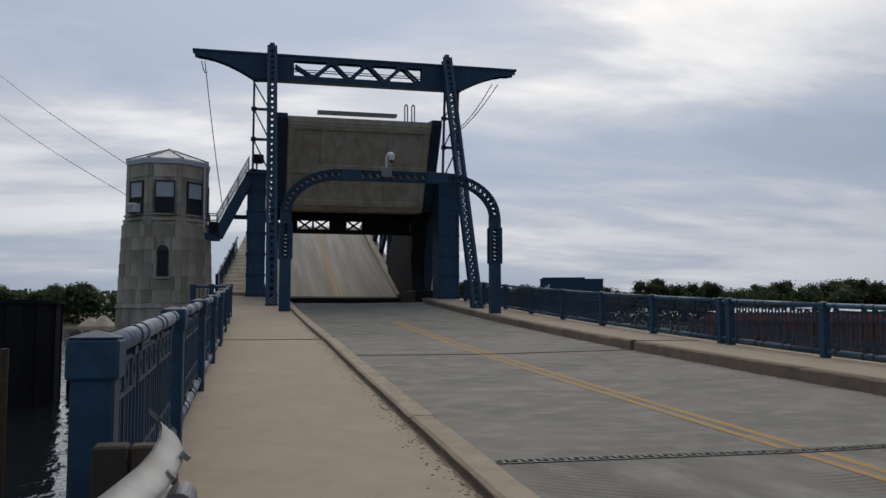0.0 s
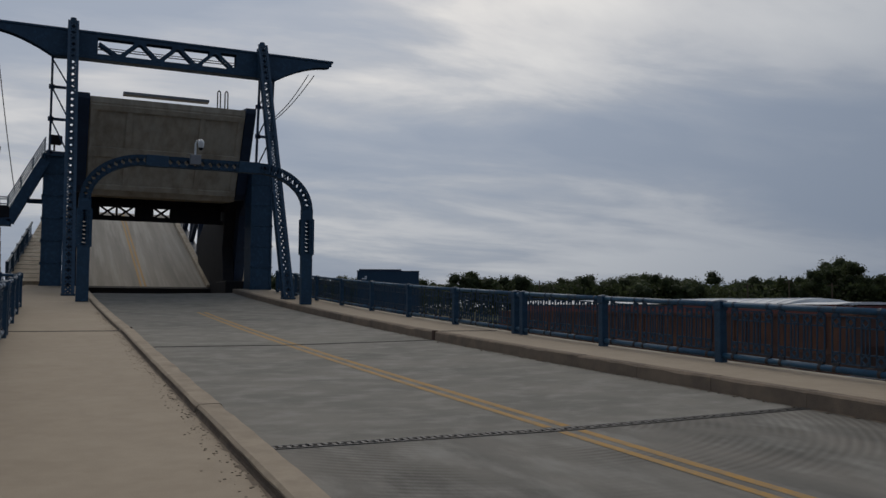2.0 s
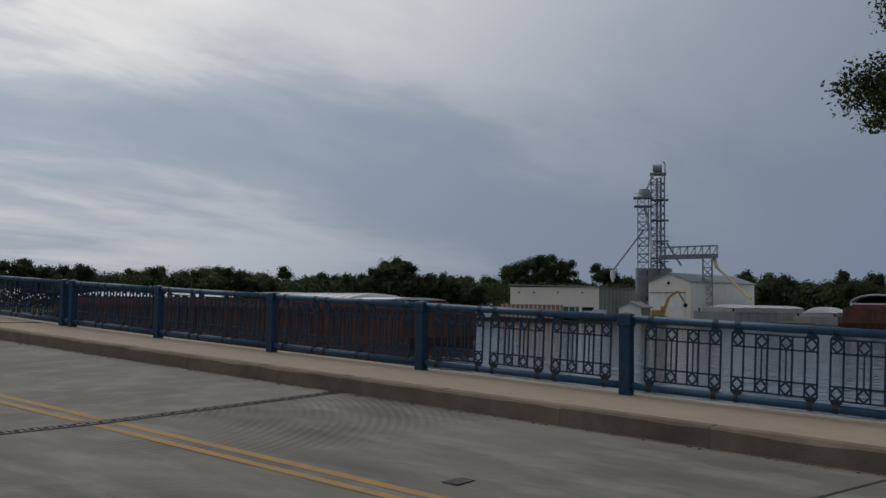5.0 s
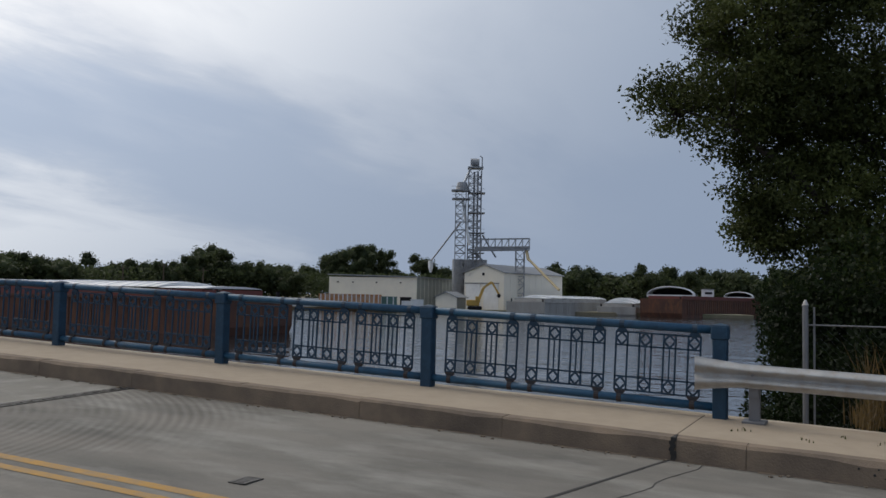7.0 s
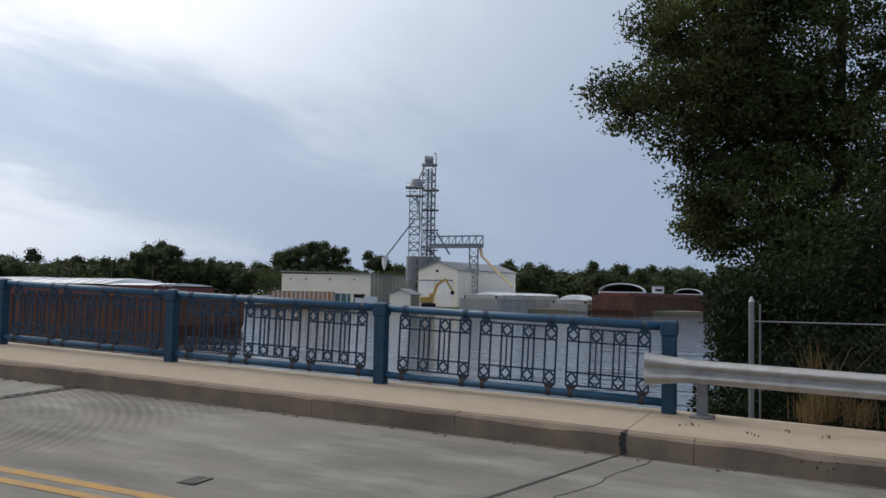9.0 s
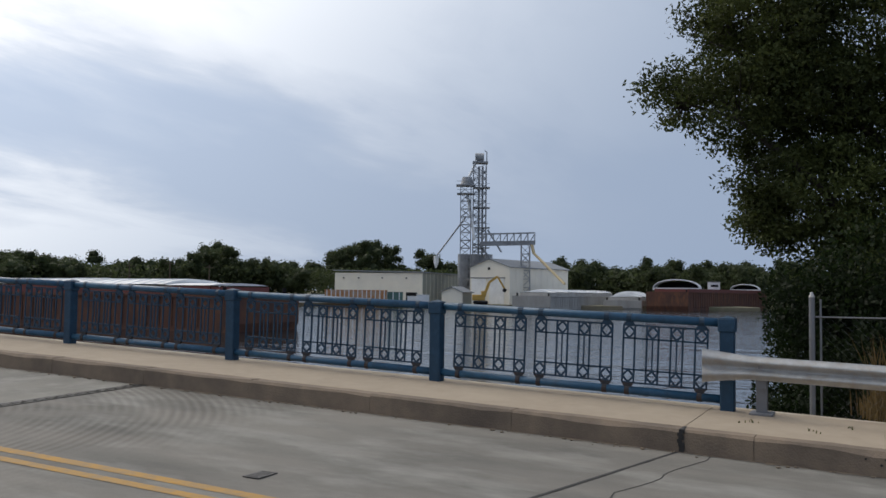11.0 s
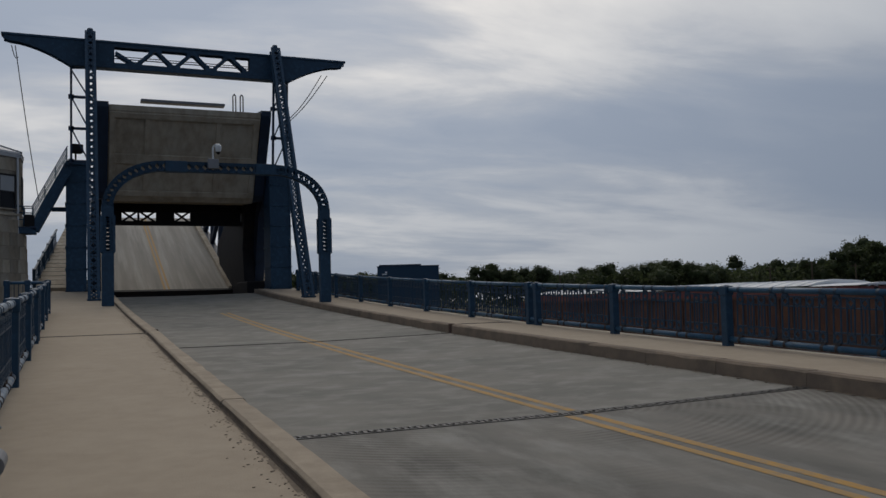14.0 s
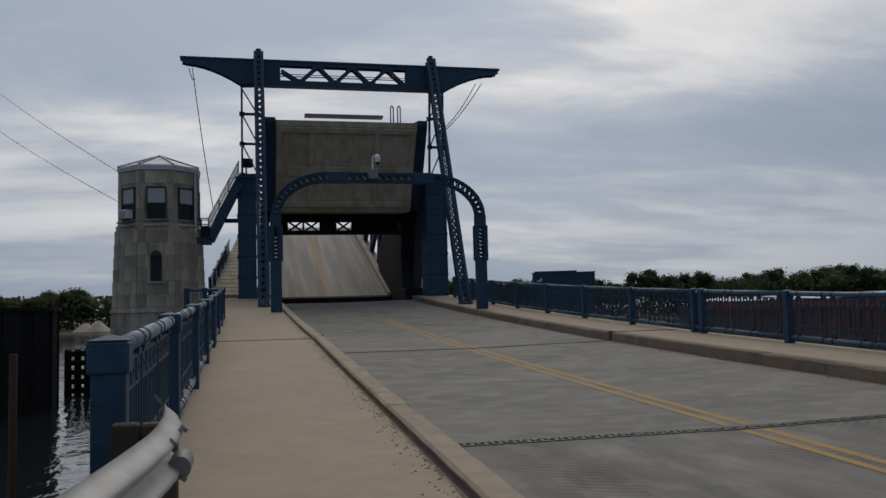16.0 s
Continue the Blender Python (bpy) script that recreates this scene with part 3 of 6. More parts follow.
whole("road_joint", Shape().beam((KERB_L, SECOND, rise(SECOND) - 0.345), (5.135, SECOND, rise(SECOND) - 0.345), 0.13, 0.026).beam((5.135, SECOND, rise(SECOND) - 0.345), (KERB_R, SECOND, rise(SECOND) + ROAD_R - 0.005), 0.13, 0.026), JOINT, "dark joint across the roadway", "joint")

# deck side beams and abutment, down to the water
under = thing("bridge_substructure", "weathered concrete deck edge, piers and abutment", "bridge pier", kind="structure")
for x in (RAIL_L - 0.2, RAIL_R + 0.24):
    part("edge_beam", strip(x - 0.08, x + 0.08, -0.06, -0.06, -14, DECK_END, thick=0.9), OLD_CONCRETE, under)
part("abutment", Shape().box((4.85, -7.0, -1.9), (11.0, 14.0, 2.6)), OLD_CONCRETE, under)
for y in (FINGER, SECOND, 31.5):
    part("pier", Shape().box((4.85, y, rise(y) - 2.6), (10.6, 0.9, 3.8), chamfer=0.05), OLD_CONCRETE, under)
part("bascule_pier", Shape().box((4.85, 44.0, -1.3), (15.0, 6.5, 5.2), chamfer=0.1), OLD_CONCRETE, under)
part("far_pier", Shape().box((4.85, 84.0, -1.3), (15.0, 6.5, 5.2), chamfer=0.1), OLD_CONCRETE, under)

# broken gap in the far kerb
gap = Shape()
zt = rise(1.22) - 0.06
for k in range(7):
    z0, z1 = zt + 0.002 - k * 0.031, zt - 0.03 - k * 0.031
    w = random.uniform(0.012, 0.03)
    gap.box((KERB_R + 0.02, 1.22 + random.uniform(-0.012, 0.012), (z0 + z1) / 2), (0.07, w * 2, 0.034))
gap.box((KERB_R + 0.1, 1.22, zt - 0.004), (0.2, 0.03, 0.012))
part("broken_gap", gap, JOINT, kerbs, "dark crumbled gap in the kerb")

# grit and weeds along the near kerb
grit = Shape()
for k in range(900):
    y = random.uniform(2.0, 26)
    x = kerb_edge(y) - 0.24 - abs(random.gauss(0, 0.09))
    r = random.uniform(0.0015, 0.0065)
    z = rise(y)
    grit.box((x, y, z + r * 0.3), (r * 2.2, r * 2.6, r), Matrix.Rotation(random.uniform(0, 3), 3, "Z"))
for k in range(260):
    y = random.uniform(-2, 24)
    x = KERB_R - abs(random.gauss(0, 0.06)) - 0.02
    r = random.uniform(0.004, 0.014)
    grit.box((x, y, rise(y) + ROAD_R + r * 0.3), (r * 2.2, r * 2.6, r), Matrix.Rotation(random.uniform(0, 3), 3, "Z"))
whole("grit", grit, GRIT, "loose grit and dry leaves along the kerbs", "grit", kind="stuff", fix=False)


dirt = Shape()
for x, drop, spread in ((KERB_L - 0.205, 0.0, 0.05), (KERB_R - 0.025, ROAD_R, 0.07)):
    y = -3.0
    while y < 34:
        if drop == 0.0:
            x = kerb_edge(y) - 0.235
        y2 = y + random.uniform(0.08, 0.3)
        w0, w1 = random.uniform(0.008, spread) * random.random() + 0.006, random.uniform(0.008, spread) * random.random() + 0.006
        dirt.add([(x - w0, y, rise(y) + drop + 0.003), (x + w0 * 0.4, y, rise(y) + drop + 0.003), (x + w1 * 0.4, y2, rise(y2) + drop + 0.003), (x - w1, y2, rise(y2) + drop + 0.003)], [(0, 1, 2, 3)])
        y = y2
# dark moss and dirt on the upstand kerb's walk side, its shade painted in
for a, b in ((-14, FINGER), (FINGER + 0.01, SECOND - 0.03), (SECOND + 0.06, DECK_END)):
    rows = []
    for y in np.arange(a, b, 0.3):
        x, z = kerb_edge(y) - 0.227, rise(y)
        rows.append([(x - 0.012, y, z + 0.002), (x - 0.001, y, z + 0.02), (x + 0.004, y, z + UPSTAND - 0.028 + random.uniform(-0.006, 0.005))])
    part("moss_line", Shape().sheet(rows), MOSS_AND_SHADE, kerbs, "dark brown moss and dirt with painted shade", fix=False)
whole("dirt_seam", dirt, GRIT, "dark line of dirt packed along the kerb seams", "dirt", kind="stuff", fix=False)


# ---- railings ----
def grille_panel(width):
    """One cast grille: bars and diamonds between two rows of rails."""
    s = Shape()
    lo, hi, row = 0.205, 0.862, 0.15
    t = 0.019
    for z in (lo, lo + row, hi - row, hi):
        s.box((0, 0, z), (t, width, t))
    for k in range(4):
        y = -width / 2 + 0.072 + k * (width - 0.144) / 3
        for e in (-0.066, 0.066):
            s.box((0, y + e, (lo + hi) / 2), (t, t, hi - lo))
        for z in (lo + row / 2, hi - row / 2):
            q = row / 2 - 0.004
            for a, b in (((0, q), (q, 0)), ((q, 0), (0, -q)), ((0, -q), (-q, 0)), ((-q, 0), (0, q))):
                s.beam((0, y + a[0] * 0.9, z + a[1]), (0, y + b[0] * 0.9, z + b[1]), 0.021, 0.02, (1, 0, 0))
        if k in (1, 2):
            s.box((0, y, (lo + hi) / 2), (t * 0.8, t * 0.8, hi - lo - 2 * row))
    return s.mesh("grille_panel", GRILLE)


def bracket_mesh(mat):
    """A cast leaf bracket from the grille to the pipe."""
    s = Shape()
    s.prism([(-0.02, -0.07, 0.0), (-0.02, 0.07, 0.0), (-0.02, 0.03, 0.055), (-0.02, -0.03, 0.055)], (0.04, 0, 0))
    s.tube((0, -0.028, 0.088), (0, 0.028, 0.088), 0.053, sides=12)
    return s.mesh("bracket", mat)


def post_mesh(base=0.0):
    s = Shape()
    s.box((0, 0, 0.43), (0.15, 0.15, 0.9), chamfer=0.012)
    s.box((0, 0, 0.925), (0.18, 0.18, 0.15), chamfer=0.012)
    s.prism([(-0.085, -0.085, 1.0), (0.085, -0.085, 1.0), (0.085, 0.085, 1.0), (-0.085, 0.085, 1.0)], (0, 0, 0.004))
    k = len(s.v)
    s.add([(-0.085, -0.085, 1.004), (0.085, -0.085, 1.004), (0.085, 0.085, 1.004), (-0.085, 0.085, 1.004), (0, 0, 1.03)], [(0, 1, 4), (1, 2, 4), (2, 3, 4), (3, 0, 4)])
    return s.mesh("post", BLUE)


POST, BRACKET, RUST_BRACKET = post_mesh(), bracket_mesh(GRILLE), bracket_mesh(STAINED)


def railing(label, x, drop, ys, mat_pipe, group="bridge railings"):
    r = thing("bridge_railing", label, "railing", group=group)
    panels = {}
    for y in ys:
        ob = part("post", POST, None, r)
        ob.matrix_basis = pose(x, y, rise(y) + drop)
    for a, b in zip(ys, ys[1:]):
        za, zb = rise(a) + drop, rise(b) + drop
        length = math.hypot(b - a, zb - za) - 0.14
        if length < 0.4:
            for z in (0.13, 0.93):
                part("short_rail", Shape().tube((x, a, za + z), (x, b, zb + z), 0.045), mat_pipe, r, smooth=False)
            continue
        m = Matrix.Translation((x, (a + b) / 2, (za + zb) / 2)) @ Matrix.Rotation(math.atan2(zb - za, b - a), 4, "X")
        for name, z in (("top_rail", 0.95), ("bottom_rail", 0.115)):
            rail = Shape().tube((0, -length / 2, z), (0, length / 2, z), 0.047, sides=16)
            ob = part(name, rail, mat_pipe, r, smooth=True)
            ob.matrix_basis = m
        w = (length - 0.2) / 3 - 0.12
        key = round(w, 3)
        if key not in panels:
            panels[key] = grille_panel(w)
        for k in (-1, 0, 1):
            ob = part("grille_panel", panels[key], None, r)
            ob.matrix_basis = m @ pose(0, k * (length - 0.2) / 3, 0)
            for e in (-1, 1):
                for up in (0, 1):
                    c = part("bracket", BRACKET if up else RUST_BRACKET, None, ob, "" if up else "rust-stained cast bracket")
                    c.matrix_basis = pose(0, e * (w / 2 - 0.072), 0.862) if up else pose(0, e * (w / 2 - 0.072), 0.203, 180, 0, 0)
    return r


right_posts = [1.04] + [17.836 - BAY * k for k in (4, 3, 2, 1)] + [17.70, 18.08] + [18.08 + BAY * k for k in range(1, 8)]
railing("blue cast-iron railing with pipe rails and diamond grilles beside the sidewalk", RAIL_R, -0.06, right_posts, BLUE_PIPE)
left_posts = [3.89 + BAY_L * k for k in range(5)] + [18.2, 18.2 + BAY_L, 18.2 + 2 * BAY_L, 18.2 + 3 * BAY_L]
railing("blue railing with flaking paint on its pipe rails above water", RAIL_L, 0.0, left_posts, BLUE_WORN)


# the near railing turns outwards before the tower
turn = thing("return_railing", "short blue railing turning outwards beside the tower", "railing")
for x in (-1.12, -1.68):
    ob = part("post", POST, None, turn)
    ob.matrix_basis = pose(x, 28.4, rise(28.4))
for z in (0.115, 0.935):
    part("rail", Shape().tube((-1.68, 28.4, rise(28.4) + z), (RAIL_L, 28.4, rise(28.4) + z), 0.047, sides=12), BLUE_PIPE, turn, smooth=True)
for k in range(9):
    part("bar", Shape().box((-1.6 + 0.118 * k, 28.4, rise(28.4) + 0.52), (0.02, 0.02, 0.8)), GRILLE, turn)
whole("return_footing", Shape().box((-1.2, 28.3, rise(28.3) - 0.25), (1.2, 1.0, 0.5)), OLD_CONCRETE, "concrete footing under the short railing", "footing")
pits = Shape()
for dy, dz in ((-0.32, -0.07), (-0.44, -0.11), (-0.47, -0.06), (-0.52, -0.13), (-0.57, -0.10), (-0.60, -0.05)):
    pits.tube((KERB_R - 0.012, dy, rise(dy) - 0.06 + dz), (KERB_R + 0.02, dy, rise(dy) - 0.06 + dz), random.uniform(0.007, 0.012), sides=8)
whole("kerb_pits", pits, JOINT, "small dark pits in the kerb face", "pits", kind="stuff")


# ---- guardrails ----
def w_beam(pts, top, tall=1.0):
    """A W-beam swept along plan points (x, y, z); open to +side."""
    waves = [(0.033 * (1 - math.cos(2 * math.pi * w / 0.156)), w) for w in np.linspace(-0.156, 0.156, 25).tolist()]
    rows = []
    for i, p in enumerate(pts):
        k = tall[i] if isinstance(tall, list) else tall
        prof = [(u, w * k) for u, w in waves]
        p = Vector(p)
        d = (Vector(pts[min(i + 1, len(pts) - 1)]) - Vector(pts[max(i - 1, 0)])).normalized()
        side = Vector((-d.y, d.x, 0)).normalized() * top
        rows.append([p + side * u + Vector((0, 0, w)) for u, w in prof])
    s = Shape().sheet(rows)
    back = [[q - Vector((0, 0, 0)) for q in row] for row in rows]
    inner = []
    for i, row in enumerate(back):
        d = (Vector(pts[min(i + 1, len(pts) - 1)]) - Vector(pts[max(i - 1, 0)])).normalized()
        side = Vector((-d.y, d.x, 0)).normalized() * top
        inner.append([q - side * 0.006 for q in row])
    s.sheet(inner)
    return s


g = thing("guardrail", "galvanised steel W-beam guardrail with a flared end", "guardrail", group="guardrails")
pts = [(10.0, 1.27, 0.475), (10.02, 1.16, 0.474), (10.03, 1.0, 0.472), (10.03, 0.88, 0.47), (10.03, 0.8, 0.468)] + [(10.03 + 0.004 * k, 0.8 - 0.75 * k, 0.468 - 0.034 * k * 0.75) for k in range(1, 12)]
part("beam", w_beam(pts, -1, [1.18, 1.06, 0.94, 0.86] + [0.8] * 12), GALVANISED, g, smooth=True, fix=False)
for y in (0.68, -1.25, -3.2, -5.1):
    z = rise(y) - 0.06
    p = part("post", Shape().box((10.2, y, z + 0.27), (0.1, 0.11, 0.6)).box((10.13, y, z + 0.42), (0.08, 0.1, 0.28)), GREY_STEEL, g)
    part("base_plate", Shape().box((10.2, y, z + 0.012), (0.26, 0.24, 0.03), chamfer=0.006), GREY_STEEL, p)
for y in (0.68, -1.25):
    part("bolt", Shape().tube((9.98, y, 0.48 + 0.045 * (y - 0.68)), (9.96, y, 0.48 + 0.045 * (y - 0.68)), 0.014), GREY_STEEL, g)

g = thing("guardrail", "galvanised steel guardrail ending in a curled flare, beside the railing post", "guardrail", group="guardrails")
pts = [(-1.55, -4, 0.40), (-1.02, -1, 0.53), (-0.66, 1.0, 0.615), (-0.47, 2.0, 0.655), (-0.385, 2.5, 0.675), (-0.335, 2.8, 0.69), (-0.305, 3.0, 0.70), (-0.288, 3.15, 0.71), (-0.282, 3.28, 0.72), (-0.286, 3.37, 0.73), (-0.303, 3.44, 0.74), (-0.335, 3.49, 0.75)]
part("beam", w_beam(pts, -1, [0.8] * 7 + [0.83, 0.88, 0.96, 1.06, 1.12]), GALVANISED, g, smooth=True, fix=False)
for y, x in ((-3.0, -1.38), (-1.0, -1.03), (1.2, -0.63), (2.95, -0.32)):
    part("post", Shape().box((x - 0.06, y, rise(y) + 0.30), (0.11, 0.1, 0.62)), GREY_STEEL, g)
for x, y, z in ((-0.215, 3.27, 0.80), (-0.243, 3.08, 0.775), (-0.215, 3.2, 0.625)):
    part("bolt", Shape().tube((x, y, z), (x + 0.012, y, z + 0.012), 0.017), GREY_STEEL, g)
part("pipe_stub", Shape().tube((-0.22, 3.36, 0.672), (-0.222, 3.19, 0.668), 0.044, sides=20), GREY_STEEL, g, "dark round pipe end")
block = thing("bearing_block", "grey weathered timber block with a stained board behind the guardrail", "timber block")
part("board", Shape().box((-0.33, 3.62, 0.48), (0.15, 0.09, 0.63), chamfer=0.008), WOOD, block)
part("grey_face", Shape().box((-0.465, 3.6, 0.48), (0.11, 0.11, 0.64), chamfer=0.008), BARK, block, "dull dark grey face")
whole("mooring_pole", Shape().tube((-2.62, 10.9, -3.0), (-2.60, 10.85, 0.86), 0.05, 0.045, 10), RUSTY, "thin rusted steel pole standing in the water", "pole")


# ---- bridge gate arch ----
def lattice(s, p0, p1, w, d, bays, up=(0, 1, 0), bar=0.05, strap=0.025):
    """Four corner angles with crossed lacing on all faces, from p0 to p1; w sideways, d along up."""
    p0, p1 = Vector(p0), Vector(p1)
    axis = (p1 - p0).normalized()
    side = axis.cross(Vector(up)).normalized()
    u = side.cross(axis).normalized()
    corner = lambda a, b, f: p0.lerp(p1, f) + side * (a * w / 2) + u * (b * d / 2)
    for a in (-1, 1):
        for b in (-1, 1):
            s.beam(corner(a, b, 0), corner(a, b, 1), bar * 1.6, bar, u)
    for k in range(bays):
        f0, f1 = k / bays, (k + 1) / bays
        for b in (-1, 1):
            s.beam(corner(-1, b, f0), corner(1, b, f1), strap * 2, strap * 0.5, u)
            s.beam(corner(1, b, f0), corner(-1, b, f1), strap * 2, strap * 0.5, u)
        for a in (-1, 1):
            s.beam(corner(a, -1, f0), corner(a, 1, f1), strap * 2, strap * 0.5, side)
            s.beam(corner(a, 1, f0), corner(a, -1, f1), strap * 2, strap * 0.5, side)
    return s


AY = 31.7
arch = thing("portal_arch", "blue riveted steel portal arch with laced webs over the roadway", "arch")
outline = []
XA, XB, ZS, ZT = 1.25, 8.97, 4.85, 6.3
for k in range(13):
    a = math.pi / 2 * k / 12
    outline.append((XA + 1.9 * (1 - math.cos(a)), ZS + (ZT - ZS) * math.sin(a)))
for k in range(13):
    a = math.pi / 2 * k / 12
    outline.append((XB - 1.9 * (1 - math.sin(a)), ZS + (ZT - ZS) * math.cos(a)))
for side, x in ((0, XA), (1, XB)):
    z0 = rise(AY) - 0.06 * side
    part("column_base", Shape().box((x, AY, z0 + 0.95), (0.40, 0.30, 1.9), chamfer=0.01), BLUE, arch, "solid blue plate column base")
    s = Shape()
    lattice(s, (x, AY, z0 + 1.85), (x, AY, ZS - 0.35), 0.40, 0.30, 9, bar=0.06, strap=0.035)
    part("laced_column", s, BLUE, arch)
    part("column_plate", Shape().box((x, AY, ZS - 0.18), (0.40, 0.30, 0.4)), BLUE, arch)
flange = Shape()
lacing = [Shape(), Shape()]
half = 0.165
for i in range(len(outline) - 1):
    (x0, z0), (x1, z1) = outline[i], outline[i + 1]
    d = Vector((x1 - x0, 0, z1 - z0)).normalized()
    nrm = Vector((-d.z, 0, d.x))
    a0, a1 = Vector((x0, AY, z0)), Vector((x1, AY, z1))
    for sgn in (-1, 1):
        flange.beam(a0 + nrm * half * sgn - d * 0.01, a1 + nrm * half * sgn + d * 0.01, 0.30, 0.04, nrm)
        for e in (-0.13, 0.13):
            flange.beam(a0 + nrm * half * 0.86 * sgn + Vector((0, e, 0)), a1 + nrm * half * 0.86 * sgn + Vector((0, e, 0)), 0.03, 0.07, nrm)
    steps = max(1, round((a1 - a0).length / 0.28))
    for k in range(steps):
        q0, q1 = a0.lerp(a1, k / steps), a0.lerp(a1, (k + 1) / steps)
        for e in (-0.14, 0.14):
            off = Vector((0, e, 0))
            lacing[e > 0].beam(q0 + nrm * half + off, q1 - nrm * half + off, 0.02, 0.06, nrm)
            lacing[e > 0].beam(q0 - nrm * half + off, q1 + nrm * half + off, 0.02, 0.06, nrm)
part("flange", flange, BLUE, arch)
for web in lacing:
    part("lacing", web, BLUE, arch)
for x in (3.55, 6.75):
    part("gusset_plate", Shape().box((x, AY, ZT), (0.75, 0.32, 0.40), chamfer=0.01), BLUE, arch)
cam_mount = thing("surveillance_camera", "white dome camera on a grey post above the arch", "security camera", pose(4.83, AY - 0.05, ZT + 0.1))
part("mount_box", Shape().box((0, -0.14, 0.02), (0.38, 0.16, 0.36), chamfer=0.02), GREY_STEEL, cam_mount, "grey mounting box")
part("pole", Shape().path([(0, -0.1, 0.15), (0, -0.1, 0.62), (0.06, -0.14, 0.72), (0.18, -0.16, 0.72)], 0.035), PLASTIC_WHITE, cam_mount)
dome = Shape()
for k in range(6):
    z0, z1 = 0.34 + 0.055 * k, 0.34 + 0.055 * (k + 1)
    prof = [0.06, 0.095, 0.105, 0.115, 0.115, 0.09, 0.03]
    dome.tube((0.18, -0.16, z0 + 0.1), (0.18, -0.16, z1 + 0.1), prof[k], prof[k + 1], 16)
part("dome", dome, PLASTIC_WHITE, cam_mount)
part("lens", Shape().tube((0.18, -0.16, 0.38), (0.18, -0.16, 0.46), 0.04, 0.085, 14), BLACK_STEEL, cam_mount, "black lens bubble")

# ---- overhead gantry ----
GY = 41.5
gantry = thing("overhead_gantry", "tall blue riveted steel gantry with cantilever arms and laced raking legs", "gantry")
ZB, ZTOP = 12.3, 13.5
for y in (GY - 0.22, GY + 0.22):
    for x_in, x_out, edge in ((1.93, -2.61, -2.61), (8.08, 12.82, 12.82)):
        sg = 1 if x_out > x_in else -1
        base_x = x_in
        root = 0.15 if sg < 0 else 9.95
        curve = [(base_x, ZB), (root, ZB - 0.1)]
        for k in range(1, 8):
            f = k / 7
            curve.append((root + (x_out - sg * 0.25 - root) * f, ZB - 0.1 + (0.95) * (1 - (1 - f) ** 1.7)))
        curve += [(x_out, 13.22), (x_out, ZTOP - 0.05), (base_x, ZTOP - 0.05)]
        part("web_plate", Shape().prism([(a, y - 0.015, b) for a, b in curve], (0, 0.03, 0)), BLUE, gantry)
for name, z, x0, x1, h in (("top_chord", ZTOP - 0.05, -2.7, 12.9, 0.10), ("bottom_chord", ZB, 0.15, 9.95, 0.12)):
    part(name, Shape().box(((x0 + x1) / 2, GY, z), (x1 - x0, 0.56, h), chamfer=0.01), BLUE, gantry)
for z, h in ((ZTOP - 0.16, 0.2), (ZB + 0.12, 0.18)):
    part("chord_angle", Shape().box((5.0, GY - 0.22, z), (6.2, 0.05, h)).box((5.0, GY + 0.22, z), (6.2, 0.05, h)), BLUE, gantry)
zig = [1.98, 2.85, 3.72, 4.55, 5.4, 6.25, 7.1, 8.02]
for k, (a, b) in enumerate(zip(zig, zig[1:])):
    z0, z1 = (ZTOP - 0.22, ZB + 0.17) if k % 2 == 0 else (ZB + 0.17, ZTOP - 0.22)
    if k == 0:
        z0, z1 = ZTOP - 0.5, ZB + 0.17
    d = Shape()
    for y in (GY - 0.22, GY + 0.22):
        d.beam((a, y, z0), (b, y, z1), 0.04, 0.13, (0, 0, 1))
        d.box((b, y, z1 + (0.06 if z1 < 12.8 else -0.06)), (0.55, 0.045, 0.16))
    part("diagonal", d, BLUE, gantry)
for dy, z, r in ((0.05, 12.78, 0.025), (0.1, 12.9, 0.02)):
    part("rod", Shape().tube((1.9, GY + dy, z), (8.1, GY + dy, z), r), BLUE_DARK, gantry)
# raking laced legs in front
for x, base_y, zb in ((0.90, 35.6, rise(35.6)), (9.27, 35.4, rise(35.4) - 0.06)):
    s = Shape()
    lattice(s, (x, base_y, zb), (x, GY - 0.42, ZTOP + 0.2), 0.34, 0.34, 40, bar=0.07, strap=0.035)
    part("raking_leg", s, BLUE, gantry)
    part("foot", Shape().box((x, base_y, zb + 0.03), (0.5, 0.6, 0.08), chamfer=0.01), BLUE, gantry)
    part("head_plate", Shape().box((x, GY - 0.42, ZTOP - 0.6), (0.36, 0.24, 1.5), chamfer=0.01), BLUE, gantry)
    part("finial", Shape().tube((x, GY - 0.45, ZTOP + 0.2), (x, GY - 0.45, ZTOP + 0.42), 0.16, 0.12, 10), BLUE, gantry)
# upright frames behind, on the towers
for xo, xi in ((0.11, 0.85), (9.97, 9.3)):
    s = Shape()
    s.beam((xo, GY + 0.6, 7.8), (xo, GY + 0.1, ZB), 0.10, 0.12, (0, 1, 0))
    s.beam((xi, GY + 0.6, 7.8), (xi, GY + 0.1, ZB), 0.10, 0.12, (0, 1, 0))
    levels = [8.0, 9.5, 10.95, ZB - 0.1]
    for z0, z1 in zip(levels, levels[1:]):
        s.beam((xo, GY + 0.35, z0), (xi, GY + 0.35, z0), 0.08, 0.12)
        s.beam((xi, GY + 0.35, z0), (xo, GY + 0.35, z1), 0.05, 0.06)
        for xx in (xo, xi):
            s.box((xx, GY + 0.35, z0), (0.24, 0.08, 0.2))
    part("upright_frame", s, BLUE_DARK, gantry)
